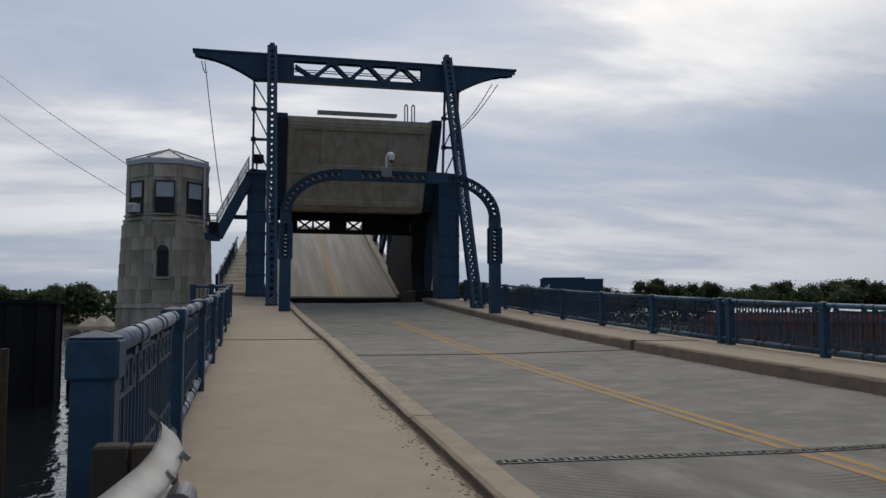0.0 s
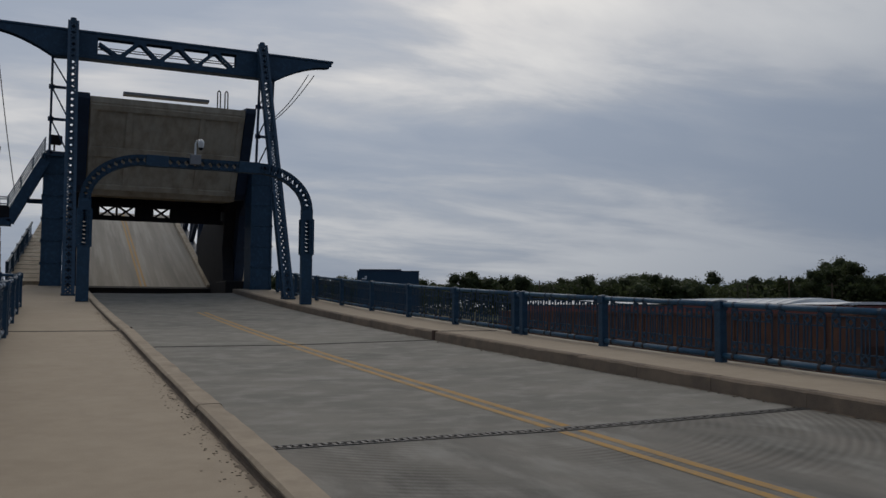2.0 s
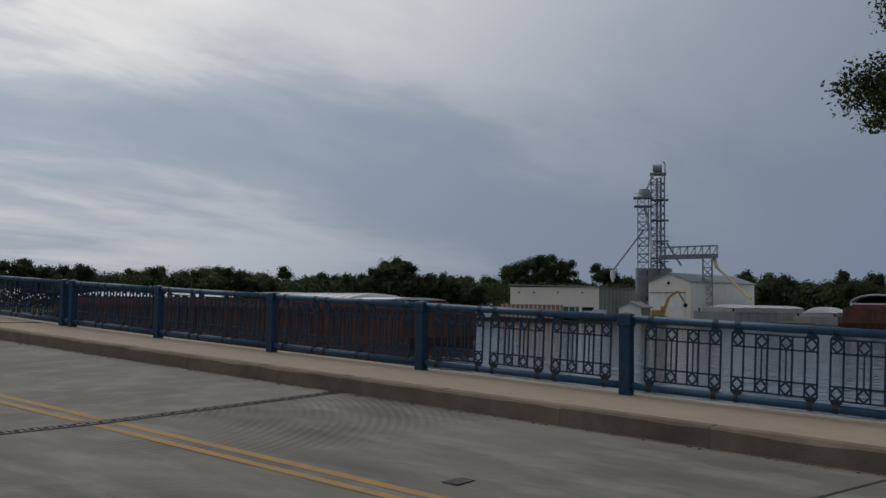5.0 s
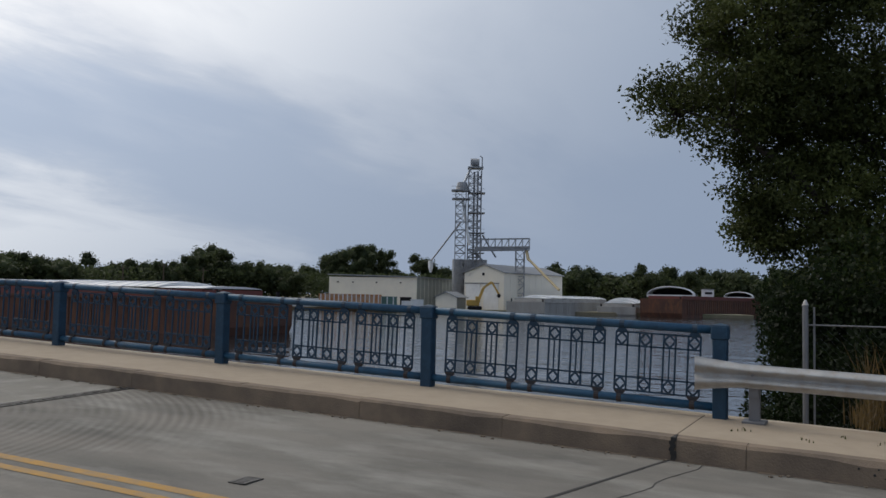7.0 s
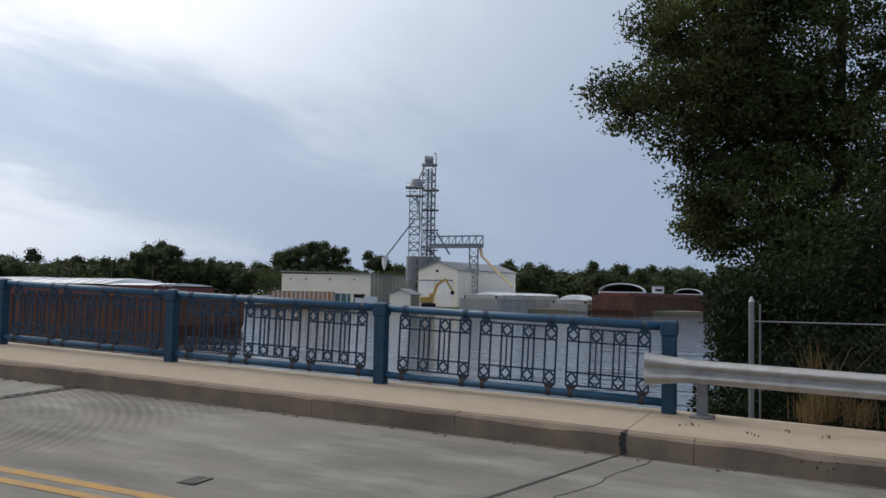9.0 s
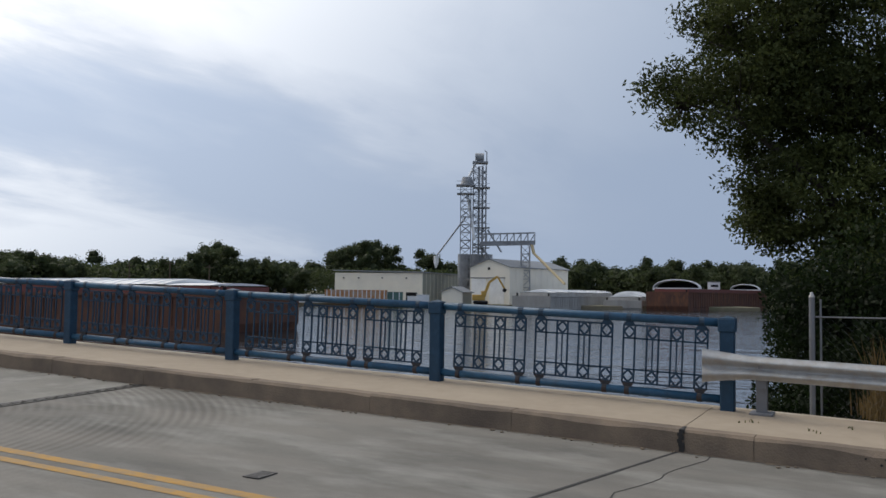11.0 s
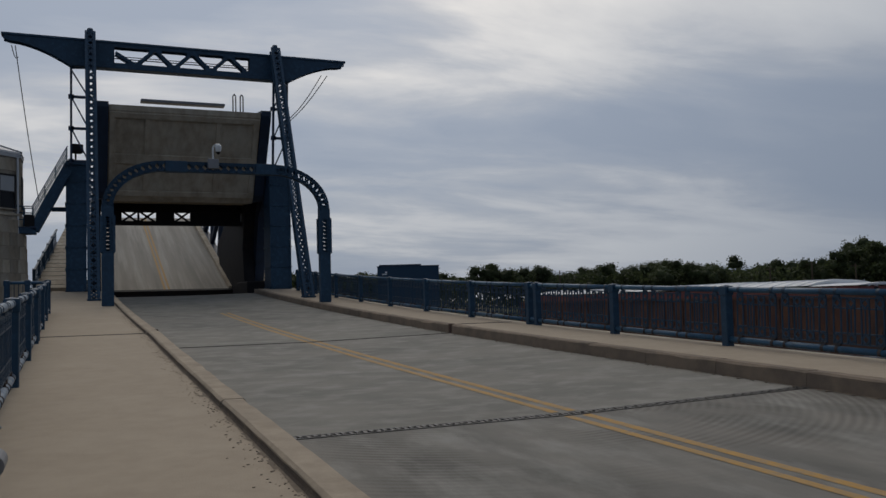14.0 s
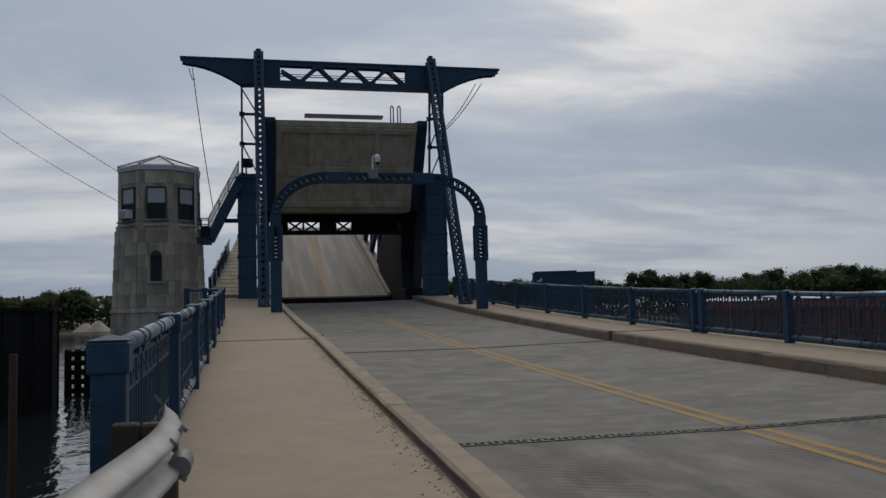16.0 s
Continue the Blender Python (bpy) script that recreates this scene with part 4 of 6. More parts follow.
for a, b in (((-2.15, GY, 13.0), (-1.25, 43.0, 6.3)), ((-2.3, GY, 13.0), (-2.05, GY + 0.4, 12.6)), ((12.0, GY, 12.75), (9.9, 43.0, 10.2)), ((11.7, GY, 12.75), (10.1, 43.0, 10.5))):
    pts = [Vector(a).lerp(Vector(b), k / 10) - Vector((0, 0, 0.25 * math.sin(math.pi * k / 10))) for k in range(11)]
    whole("hanging_cable", Shape().path(pts, 0.02, 6), BLACK_STEEL, "thin dark cable hanging from the gantry arm", "cable", group="gantry cables")

# ---- trunnion towers ----
for side, x0, x1, top in ((0, -0.12, 0.76, 8.0), (1, 9.3, 10.35, 8.1)):
    t = thing("trunnion_tower", "blue plated steel bridge tower with bolted stiffeners", "bridge tower", group="trunnion towers")
    z0 = 1.9
    part("shaft", Shape().box(((x0 + x1) / 2, 43.7, (z0 + top) / 2), (x1 - x0, 1.5, top - z0), chamfer=0.015), BLUE, t)
    for k in range(6):
        z = z0 + 0.25 + k * (top - z0) / 6
        part("stiffener", Shape().box(((x0 + x1) / 2, 43.7, z), (x1 - x0 + 0.08, 1.58, 0.06)), BLUE, t)
    for x in (x0 + 0.05, x1 - 0.05):
        part("corner_angle", Shape().box((x, 42.93, (z0 + top) / 2), (0.10, 0.04, top - z0)), BLUE, t)
    part("cap", Shape().box(((x0 + x1) / 2, 43.7, top + 0.05), (x1 - x0 + 0.2, 1.7, 0.1), chamfer=0.01), BLUE, t)
    part("base_block", Shape().box(((x0 + x1) / 2, 43.7, 1.75), (x1 - x0 + 0.5, 2.0, 0.6), chamfer=0.03), OLD_CONCRETE, t, "concrete base block")
rake = Shape()
rake.prism([(9.35, 43.2, 8.0), (9.35, 46.2, 8.6), (9.35, 49.5, 2.0), (9.35, 47.6, 2.0), (9.35, 46.0, 6.0), (9.35, 45.0, 6.6)], (0.5, 0, 0))
whole("tower_brace", rake, BLUE_DARK, "dark blue plate brace behind the bridge tower", "brace", group="tower braces")
rake = Shape()
rake.prism([(0.2, 43.2, 8.0), (0.2, 46.2, 8.6), (0.2, 49.5, 2.0), (0.2, 47.6, 2.0), (0.2, 46.0, 6.0), (0.2, 45.0, 6.6)], (0.5, 0, 0))
whole("tower_brace", rake, BLUE_DARK, "dark blue plate brace behind the bridge tower", "brace", group="tower braces")
whole("floodlight", Shape().box((0.35, 42.9, 8.75), (0.5, 0.35, 0.42), Matrix.Rotation(0.3, 3, "Z"), chamfer=0.04).beam((0.3, 43.1, 8.05), (0.3, 43.1, 8.6), 0.08, 0.08).box((0.35, 43.2, 8.15), (0.8, 0.5, 0.12)), BLACK_STEEL, "black floodlight on a bracket on the tower", "floodlight")

# ---- counterweight ----
cw = thing("counterweight", "huge weathered concrete counterweight block between blue steel plates", "counterweight")
CX0, CX1 = 1.72, 8.72
prof = [(42.0, 10.75), (42.0, 10.5), (44.2, 6.8), (44.5, 6.55), (49.0, 6.9), (49.5, 10.9), (46.0, 11.2)]
part("block", Shape().prism([(CX0, y, z) for y, z in prof], (CX1 - CX0, 0, 0)), OLD_CONCRETE, cw)


def on_face(u, v, lift=0.0):
    """A point of the leaning front face: u along x, v from its foot to its top."""
    a = Vector((u, 44.2, 6.8)).lerp(Vector((u, 42.0, 10.5)), v)
    return a + Vector((0, -0.86, -0.51)) * lift


for v in (0.03, 0.42, 0.47, 0.95):
    part("ledge", Shape().beam(on_face(CX0 + 0.02, v, 0.03), on_face(CX1 - 0.02, v, 0.03), 0.26, 0.14, (0, -0.86, -0.51), chamfer=0.01), OLD_CONCRETE, cw)
for u in (CX0 + 0.18, 3.45, 6.75, CX1 - 0.18):
    part("rib", Shape().beam(on_face(u, 0.02, 0.025), on_face(u, 0.98, 0.025), 0.26, 0.12, (0, -0.86, -0.51), chamfer=0.01), OLD_CONCRETE, cw)
for x0, x1 in ((1.18, 1.70), (8.74, 9.22)):
    part("side_plate", Shape().prism([(x0, y - 0.12, z + 0.1) for y, z in prof], (x1 - x0, 0, 0)), BLUE_DARK, cw, "dark blue steel side plate")
part("top_angle", Shape().box((5.1, 42.6, 11.12), (3.9, 0.5, 0.12)), GREY_STEEL, cw)
for x in (7.62, 7.98):
    part("lifting_hook", Shape().path([(x - 0.07, 43.0, 10.7), (x - 0.07, 43.0, 11.75), (x, 43.0, 11.85), (x + 0.07, 43.0, 11.75), (x + 0.07, 43.0, 10.7)], 0.03, 6), BLACK_STEEL, cw)
portal = Shape()
for z in (6.45, 5.75):
    portal.box((5.1, 47.6, z), (7.4, 0.35, 0.22))
for k in range(8):
    x0 = 1.6 + k * 0.88
    if k in (1, 2, 4):
        for q in (0, 1):
            portal.beam((x0 + 0.02, 47.6, 5.8 + 0.6 * q), (x0 + 0.86, 47.6, 6.4 - 0.6 * q), 0.08, 0.1)
        portal.box((x0, 47.6, 6.1), (0.1, 0.2, 0.7))
    else:
        portal.box((x0 + 0.44, 47.6, 6.1), (0.88, 0.12, 0.72))
portal.box((5.1, 47.7, 6.78), (7.4, 0.3, 0.5))
whole("portal_strut", portal, BLACK_STEEL, "dark steel strut with crossed braces under the counterweight", "strut")

# ---- raised leaf ----
HY, HZ, LIFT = 51.0, rise(43.6) + 0.06, radians(18.6)
leaf = thing("bascule_leaf", "raised concrete-decked bridge leaf with kerbs, trusses and railings", "bridge leaf", Matrix.Translation((0, HY, HZ)) @ Matrix.Rotation(LIFT, 4, "X"))
LEAF = 18.5
part("leaf_deck", Shape().box((5.1, LEAF / 2, -0.2), (6.98, LEAF, 0.4)), LEAF_ROAD, leaf, "streaked pale concrete roadway")
for x in (5.02, 5.25):
    part("leaf_stripe", Shape().box((x, LEAF / 2, 0.004), (0.11, LEAF - 0.4, 0.008)), YELLOW, leaf)
for x, w in ((1.5, 0.35), (8.72, 0.35)):
    part("leaf_kerb", Shape().box((x, LEAF / 2, 0.0), (w, LEAF, 0.5), chamfer=0.02), OLD_CONCRETE, leaf, "pale concrete kerb")
# sidewalks of the leaf narrow towards its tip, with a railing on the outer edge
for edge, inner, top in ((((-1.72, 0.2), (-0.95, 7.5), (-0.2, 14.5), (-0.12, 17.5)), 0.2, 9.6), (((11.6, 0.2), (11.3, 7.5), (10.7, 14.5), (10.6, 17.5)), 10.1, 12.0)):
    part("leaf_sidewalk", Shape().prism([(x, y, -0.05) for x, y in edge] + [(inner, 17.5, -0.05), (inner, 0.2, -0.05)], (0, 0, 0.3)), OLD_CONCRETE, leaf)
    y = 0.8
    while y < 17:
        (x0, y0), (x1, y1) = [(a, b) for a, b in zip(edge, edge[1:]) if a[1] <= y <= b[1]][0]
        x = x0 + (x1 - x0) * (y - y0) / (y1 - y0)
        part("deck_joint", Shape().box(((x + inner) / 2, y, 0.252), (abs(inner - x) - 0.02, 0.05, 0.01)), JOINT, leaf)
        y += 0.85
    pts = [(edge[0][0] + (edge[1][0] - edge[0][0]) * f, 0.3 + 7.2 * f) for f in (0, 0.25, 0.5, 0.75, 1.0)] + [(edge[1][0] + (edge[2][0] - edge[1][0]) * 0.3, top)]
    for (xa, ya), (xb, yb) in zip(pts, pts[1:]):
        part("leaf_post", Shape().box((xa, ya, 0.75), (0.17, 0.17, 1.1), chamfer=0.01), BLUE, leaf)
        for z in (0.38, 1.2):
            part("leaf_rail", Shape().beam((xa, ya, z), (xb, yb, z), 0.09, 0.09), BLUE, leaf)
        bars = Shape()
        for j in range(1, 7):
            f = j / 7
            bars.box((xa + (xb - xa) * f, ya + (yb - ya) * f, 0.78), (0.03, 0.03, 0.8))
        part("leaf_bars", bars, BLUE, leaf)
for x in (9.25, 0.75):
    truss = Shape()
    truss.beam((x, 0, -0.4), (x, LEAF, -0.4), 0.4, 0.6)
    truss.beam((x, 1.0, 4.4), (x, LEAF - 2, 3.9), 0.4, 0.5)
    for k in range(5):
        y = 1.2 + k * 3.4
        truss.beam((x, y, -0.2), (x, y, 4.2 - k * 0.12), 0.3, 0.36)
        truss.beam((x, y, 4.2 - k * 0.12), (x, y + 3.4, -0.2), 0.25, 0.3)
    part("leaf_truss", truss, BLUE_DARK, leaf, "dark blue steel truss")
part("leaf_end_beam", Shape().box((5.1, -0.15, -0.3), (7.4, 0.3, 0.8)), BLACK_STEEL, leaf)
for x, name in ((8.72, "rack_girder"), (1.15, "rack_girder")):
    girder = Shape().prism([(x, 44.6, 8.3), (x, 49.5, 7.6), (x, 56.0, 5.2), (x, 54.5, 2.2), (x, 50.0, 1.9), (x, 46.8, 2.2), (x, 47.4, 4.4), (x, 46.6, 6.2)], (0.55 if x > 5 else 0.35, 0, 0))
    whole(name, girder, BLACK_STEEL, "dark curved rack girder of the opening span", "girder", group="rack girders")
whole("machine_housing", Shape().box((9.1, 46.5, 2.05), (1.2, 3.0, 1.0), chamfer=0.05), BLACK_STEEL, "low dark machinery housing beside the roadway", "machinery")
whole("deck_breaker", Shape().box((5.1, DECK_END + 0.15, rise(DECK_END) - 0.42), (7.2, 0.3, 0.22)), BLACK_STEEL, "dark steel edge at the end of the deck", "deck edge")

# ---- bridge house ----
TX, TY = -3.80, 43.6
house = thing("bridge_house", "octagonal concrete bridge tender's tower with a white hipped roof", "tower")


def octagon(r, z, turn=22.5):
    return [(TX + r * math.cos(radians(turn + 45 * k)), TY + r * math.sin(radians(turn + 45 * k)), z) for k in range(8)]


def ring(s, r0, z0, r1, z1):
    a, b = octagon(r0, z0), octagon(r1, z1)
    s.add(a + b, [tuple(range(8))[::-1], tuple(range(8, 16))] + [(i, (i + 1) % 8, 8 + (i + 1) % 8, 8 + i) for i in range(8)])
    return s


K = 1.0 / math.cos(radians(22.5))
part("plinth", ring(ring(Shape(), 2.20 * K, -3.2, 2.12 * K, 1.55), 2.18 * K, 1.55, 2.12 * K, 1.75), TOWER_CONCRETE, house)
part("lower_storey", ring(ring(Shape(), 2.06 * K, 1.75, 1.92 * K, 5.45), 1.92 * K, 5.45, 1.82 * K, 5.75), TOWER_CONCRETE, house)
part("upper_storey", ring(Shape(), 1.80 * K, 5.75, 1.78 * K, 8.25), TOWER_CONCRETE, house)
part("eave", ring(ring(Shape(), 1.84 * K, 8.2, 1.86 * K, 8.36), 1.88 * K, 8.36, 1.84 * K, 8.44), ROOF_WHITE, house)
apex = (TX, TY, 9.15)
roof = Shape().add(octagon(1.86 * K, 8.44) + [apex], [(i, (i + 1) % 8, 8) for i in range(8)])
part("roof", roof, ROOF_WHITE, house, "pale metal hipped roof")
for p in octagon(1.86 * K, 8.46):
    part("roof_hip", Shape().beam(p, (apex[0], apex[1], apex[2] + 0.02), 0.08, 0.07), GREY_STEEL, house)


def house_window(angle, r, z, w, h, arched=False, blind=0.45):
    """A sash window in one face of the tower, with frame, panes and sill."""
    m = Matrix.Translation((TX, TY, z)) @ Matrix.Rotation(radians(angle), 4, "Z")
    win = part("window", Shape().box((r - 0.06, 0, 0), (0.16, w + 0.10, h + 0.1)), WINDOW_FRAME, house)
    win.matrix_basis = m
    outer = Shape()
    for a, b in (((0, -w / 2 - 0.03, 0), (0.1, 0.06, h + 0.12)), ((0, w / 2 + 0.03, 0), (0.1, 0.06, h + 0.12)), ((0, 0, h / 2 + 0.03), (0.1, w, 0.06)), ((0, 0, 0), (0.08, w, 0.05))):
        outer.box((r + 0.03, a[1], a[2]), b)
    part("frame", outer, WINDOW_FRAME, win)
    part("pane", Shape().box((r + 0.025, 0, -h / 4), (0.02, w, h / 2 - 0.04)), GLASS, win)
    part("pane", Shape().box((r + 0.028, 0, h / 4), (0.02, w, h / 2 - 0.04)), BLIND if blind else GLASS, win, "upper pane with a pale blind" if blind else "")
    part("sill", Shape().box((r + 0.06, 0, -h / 2 - 0.06), (0.16, w + 0.2, 0.07), chamfer=0.01), TOWER_CONCRETE, win)


for k in range(8):
    ang = -90 + 45 * k
    house_window(ang, 1.79, 6.62, 0.78, 1.45, blind=k in (0, 7, 1, 2))
slit = part("window", Shape().box((0, 0, 0), (0.10, 0.5, 1.2)), WINDOW_FRAME, house, "narrow round-headed window")
slit.matrix_basis = Matrix.Translation((TX, TY, 3.55)) @ Matrix.Rotation(radians(-90), 4, "Z") @ Matrix.Translation((1.985, 0, 0))
head = Shape().tube((0, 0, 0.6), (0.10, 0, 0.6), 0.25, sides=20)
hd = part("arched_head", head, WINDOW_FRAME, slit)
hd.location = (-0.05, 0, 0)
part("pane", Shape().box((0.03, 0, 0), (0.06, 0.42, 1.12)), GLASS, slit)
part("sill", Shape().box((0.05, 0, -0.64), (0.2, 0.7, 0.09), chamfer=0.01), TOWER_CONCRETE, slit)


# stone courses and corner pilasters on every face of the tower
stones = {}


def stone(w, h, angle, r, y, z, deep=0.03):
    key = (round(w, 2), round(h, 2), deep)
    if key not in stones:
        stones[key] = Shape().box((0, 0, 0), (deep, w, h), chamfer=0.012).mesh("stone", STONE)
    ob = part("stone", stones[key], None, house)
    ob.matrix_basis = Matrix.Translation((TX, TY, z)) @ Matrix.Rotation(radians(angle), 4, "Z") @ Matrix.Translation((r + deep / 2 - 0.012, y, 0)) @ Matrix.Rotation(radians(random.uniform(-0.4, 0.4)), 4, "Y")


for k in range(8):
    ang = -90 + 45 * k
    for c in range(6):
        z = 2.08 + 0.6 * c
        r = 2.06 - 0.14 * (z - 0.25 - 1.75) / 3.7
        half = r * math.tan(radians(22.5))
        side = 0.30 if c % 2 else 0.42
        for sg in (-1, 1):
            stone(side - 0.012, 0.585, ang, r, sg * (half - side / 2), z, 0.045)
        mid = 2 * (half - side)
        if k == 0 and 2 <= c <= 4:
            for sg in (-1, 1):
                stone(mid / 2 - 0.32, 0.585, ang, r, sg * (mid / 4 + 0.15), z)
        elif c % 2:
            stone(mid - 0.014, 0.585, ang, r, 0, z)
        else:
            cut = random.uniform(-0.12, 0.12)
            stone(round(mid / 2 + cut, 2) - 0.014, 0.585, ang, r, -mid / 4 + cut / 2, z)
            stone(round(mid / 2 - cut, 2) - 0.014, 0.585, ang, r, mid / 4 + cut / 2, z)
    half = 1.79 * math.tan(radians(22.5))
    for c in range(4):
        for sg in (-1, 1):
            stone(0.21, 0.585, ang, 1.80, sg * (half - 0.105), 6.07 + 0.6 * c, 0.04)
    stone(1.02, 0.55, ang, 1.79, 0, 7.85)
    stone(1.04, 0.10, ang, 1.92, 0, 5.60, 0.06)
ac = thing("air_conditioner", "small white window air conditioner in the tower window", "air conditioner", Matrix.Translation((TX, TY, 6.12)) @ Matrix.Rotation(radians(-135), 4, "Z"))
part("case", Shape().box((1.98, 0, 0), (0.42, 0.62, 0.42), chamfer=0.02), PLASTIC_WHITE, ac)
for k in range(5):
    part("louvre", Shape().box((2.195, 0, -0.15 + 0.07 * k), (0.01, 0.52, 0.03)), GREY_STEEL, ac)
whole("downpipe", Shape().tube((TX + 1.74, TY - 1.0, 1.8), (TX + 1.70, TY - 0.98, 8.2), 0.05), ROOF_WHITE, "pale downpipe on the tower corner", "downpipe")

# ---- stair and landing between house and tower ----
stair = thing("access_stair", "blue steel access stair with pipe handrails up to the bridge tower", "stairs")
ST_Y = 43.0
for y in (ST_Y - 0.4, ST_Y + 0.4):
    part("stringer", Shape().beam((-1.45, y, 4.95), (-0.05, y, 7.75), 0.06, 0.42, (0, 0, 1)), BLUE, stair)
    part("landing_beam", Shape().box((-1.85, y, 4.92), (1.0, 0.06, 0.3)), BLUE, stair)
    for h in (0.45, 0.75, 1.05):
        part("handrail", Shape().path([(-2.3, y, 4.95 + h), (-1.5, y, 4.95 + h), (-0.05, y, 7.75 + h)], 0.025, 8), BLUE, stair)
    for x, z in ((-2.25, 4.95), (-1.85, 4.95), (-1.5, 4.95), (-1.0, 5.85), (-0.55, 6.75), (-0.08, 7.7)):
        part("baluster", Shape().tube((x, y, z), (x, y, z + 1.06), 0.025), BLUE, stair)
for k in range(13):
    part("tread", Shape().box((-1.4 + k * 0.106, ST_Y, 5.05 + k * 0.213), (0.22, 0.8, 0.03)), BLUE_DARK, stair)
part("landing", Shape().box((-1.85, ST_Y, 5.05), (1.0, 0.9, 0.06)), BLUE_DARK, stair)
part("landing_box", Shape().box((-1.62, ST_Y - 0.3, 5.35), (0.42, 0.3, 0.5), chamfer=0.02), BLACK_STEEL, stair)
bar_arm = whole("gate_arm_bracket", Shape().beam((-0.75, 44.2, 6.05), (-0.1, 44.2, 6.05), 0.16, 0.2), BLUE, "short blue steel bracket arm on the tower", "bracket")


# ---- overhead wires at the tower ----
for z0, z1 in ((8.32, 20.9), (6.87, 17.8)):
    pts = [Vector((-5.68, 43.3, z0)).lerp(Vector((-20.4, 72.5, z1)), k / 14) - Vector((0, 0, 0.25 * math.sin(math.pi * k / 14))) for k in range(15)]
    whole("power_line", Shape().path(pts, 0.014, 6), BLACK_STEEL, "thin dark overhead wire running to the bridge house", "wire", group="overhead wires")


# ---- river things ----
def at(az_deg, dist, z=0.0):
    a = radians(az_deg)
    return Vector((dist * math.sin(a), dist * math.cos(a), z))


def hopper_barge(label, m, length, width, hull_h, cover_h, hull_mat, coam_mat, covered=True):
    b = thing("barge", label, "barge", m, group="moored barges")
    hw = width / 2
    side = [(-length / 2 + 0.7, -0.6), (-length / 2, hull_h * 0.3), (-length / 2, hull_h), (length / 2, hull_h), (length / 2, hull_h * 0.3), (length / 2 - 0.9, -0.6)]
    part("hull", Shape().prism([(-hw, y, z - 0.4) for y, z in side], (width, 0, 0)), hull_mat, b)
    for x in (-hw - 0.04, hw + 0.04):
        rib = Shape().box((0, 0, 0), (0.08, 0.12, hull_h * 0.75)).mesh("side_rib", hull_mat)
        for k in range(int(length / 1.6)):
            part("side_rib", rib, None, b).location = (x, -length / 2 + 3.5 + k * 1.5, hull_h * 0.5)
    part("rub_rail", Shape().box((-hw - 0.06, 0, hull_h - 0.55), (0.14, length - 0.6, 0.22)).box((hw + 0.06, 0, hull_h - 0.55), (0.14, length - 0.6, 0.22)), hull_mat, b)
    cw_ = width - 2.0
    for x in (-cw_ / 2, cw_ / 2):
        part("coaming", Shape().box((x, 0, hull_h - 0.1), (0.25, length - 6, 0.9)), coam_mat, b)
    for y in (-length / 2 + 3, length / 2 - 3):
        part("end_coaming", Shape().box((0, y, hull_h - 0.1), (cw_, 0.25, 0.8)), coam_mat, b)
    n = max(4, round((length - 6) / 5.5))
    if covered:
        for k in range(n):
            y0 = -length / 2 + 3 + k * (length - 6) / n
            y1 = y0 + (length - 6) / n - 0.12
            lift = 0.05 * (k % 2) + random.uniform(0, 0.1)
            arc = [(-cw_ / 2 - 0.15 + (cw_ + 0.3) * j / 8, hull_h + 0.42 + lift + cover_h * math.sin(math.pi * j / 8) ** 0.7) for j in range(9)]
            ends = 0.45 if k in (0, n - 1) else 1.0
            s = Shape()
            s.prism([(x, y0, hull_h + 0.4 + (z - hull_h - 0.4) * (ends if k == 0 else 1)) for x, z in arc], (0, y1 - y0, 0))
            for j in (0.2, 0.5, 0.8):
                yy = y0 + (y1 - y0) * j
                for (xa, za), (xb, zb) in zip(arc, arc[1:]):
                    if k:
                        s.beam((xa, yy, za + 0.02), (xb, yy, zb + 0.02), 0.12, 0.08)
            part("hatch_cover", s, COVER, b, "white fibreglass hatch cover")
    for y in (-length / 2 + 1.2, length / 2 - 1.2):
        for x in (-hw + 0.8, hw - 0.8):
            part("bollard", Shape().tube((x, y, hull_h - 0.4), (x, y, hull_h + 0.25), 0.18, sides=10), BLACK_STEEL, b)
    return b


hopper_barge("long rust-brown hopper barge with white covers, moored on the river", pose(65.2, 80.2, WATER_Z, 0, 0, 1.0), 60.0, 10.6, 3.75, 0.52, HULL_RUST, HULL_RED)


def between(p, q):
    """A pose at the water midway between two places, its y towards the second."""
    d = q - p
    return Matrix.Translation(((p + q) / 2).to_3d()) @ Matrix.Rotation(math.atan2(-d.x, d.y), 4, "Z")


hopper_barge("pale grey hopper barge with white covers at the loading dock", between(at(69.7, 196, WATER_Z), at(74.3, 262, WATER_Z)), 68.0, 9.0, 3.6, 0.6, HULL_GREY, HULL_GREY)
hopper_barge("small grey covered barge beside the dock", between(at(75.55, 222, WATER_Z), at(76.5, 246, WATER_Z)), 24.0, 9.6, 2.7, 1.3, HULL_GREY, HULL_GREY)
hopper_barge("dark maroon barge with one curved white cover", between(at(78.3, 216, WATER_Z), at(83.3, 274, WATER_Z)), 61.0, 10.6, 4.9, 0.5, HULL_RUST, HULL_RED, covered=False)
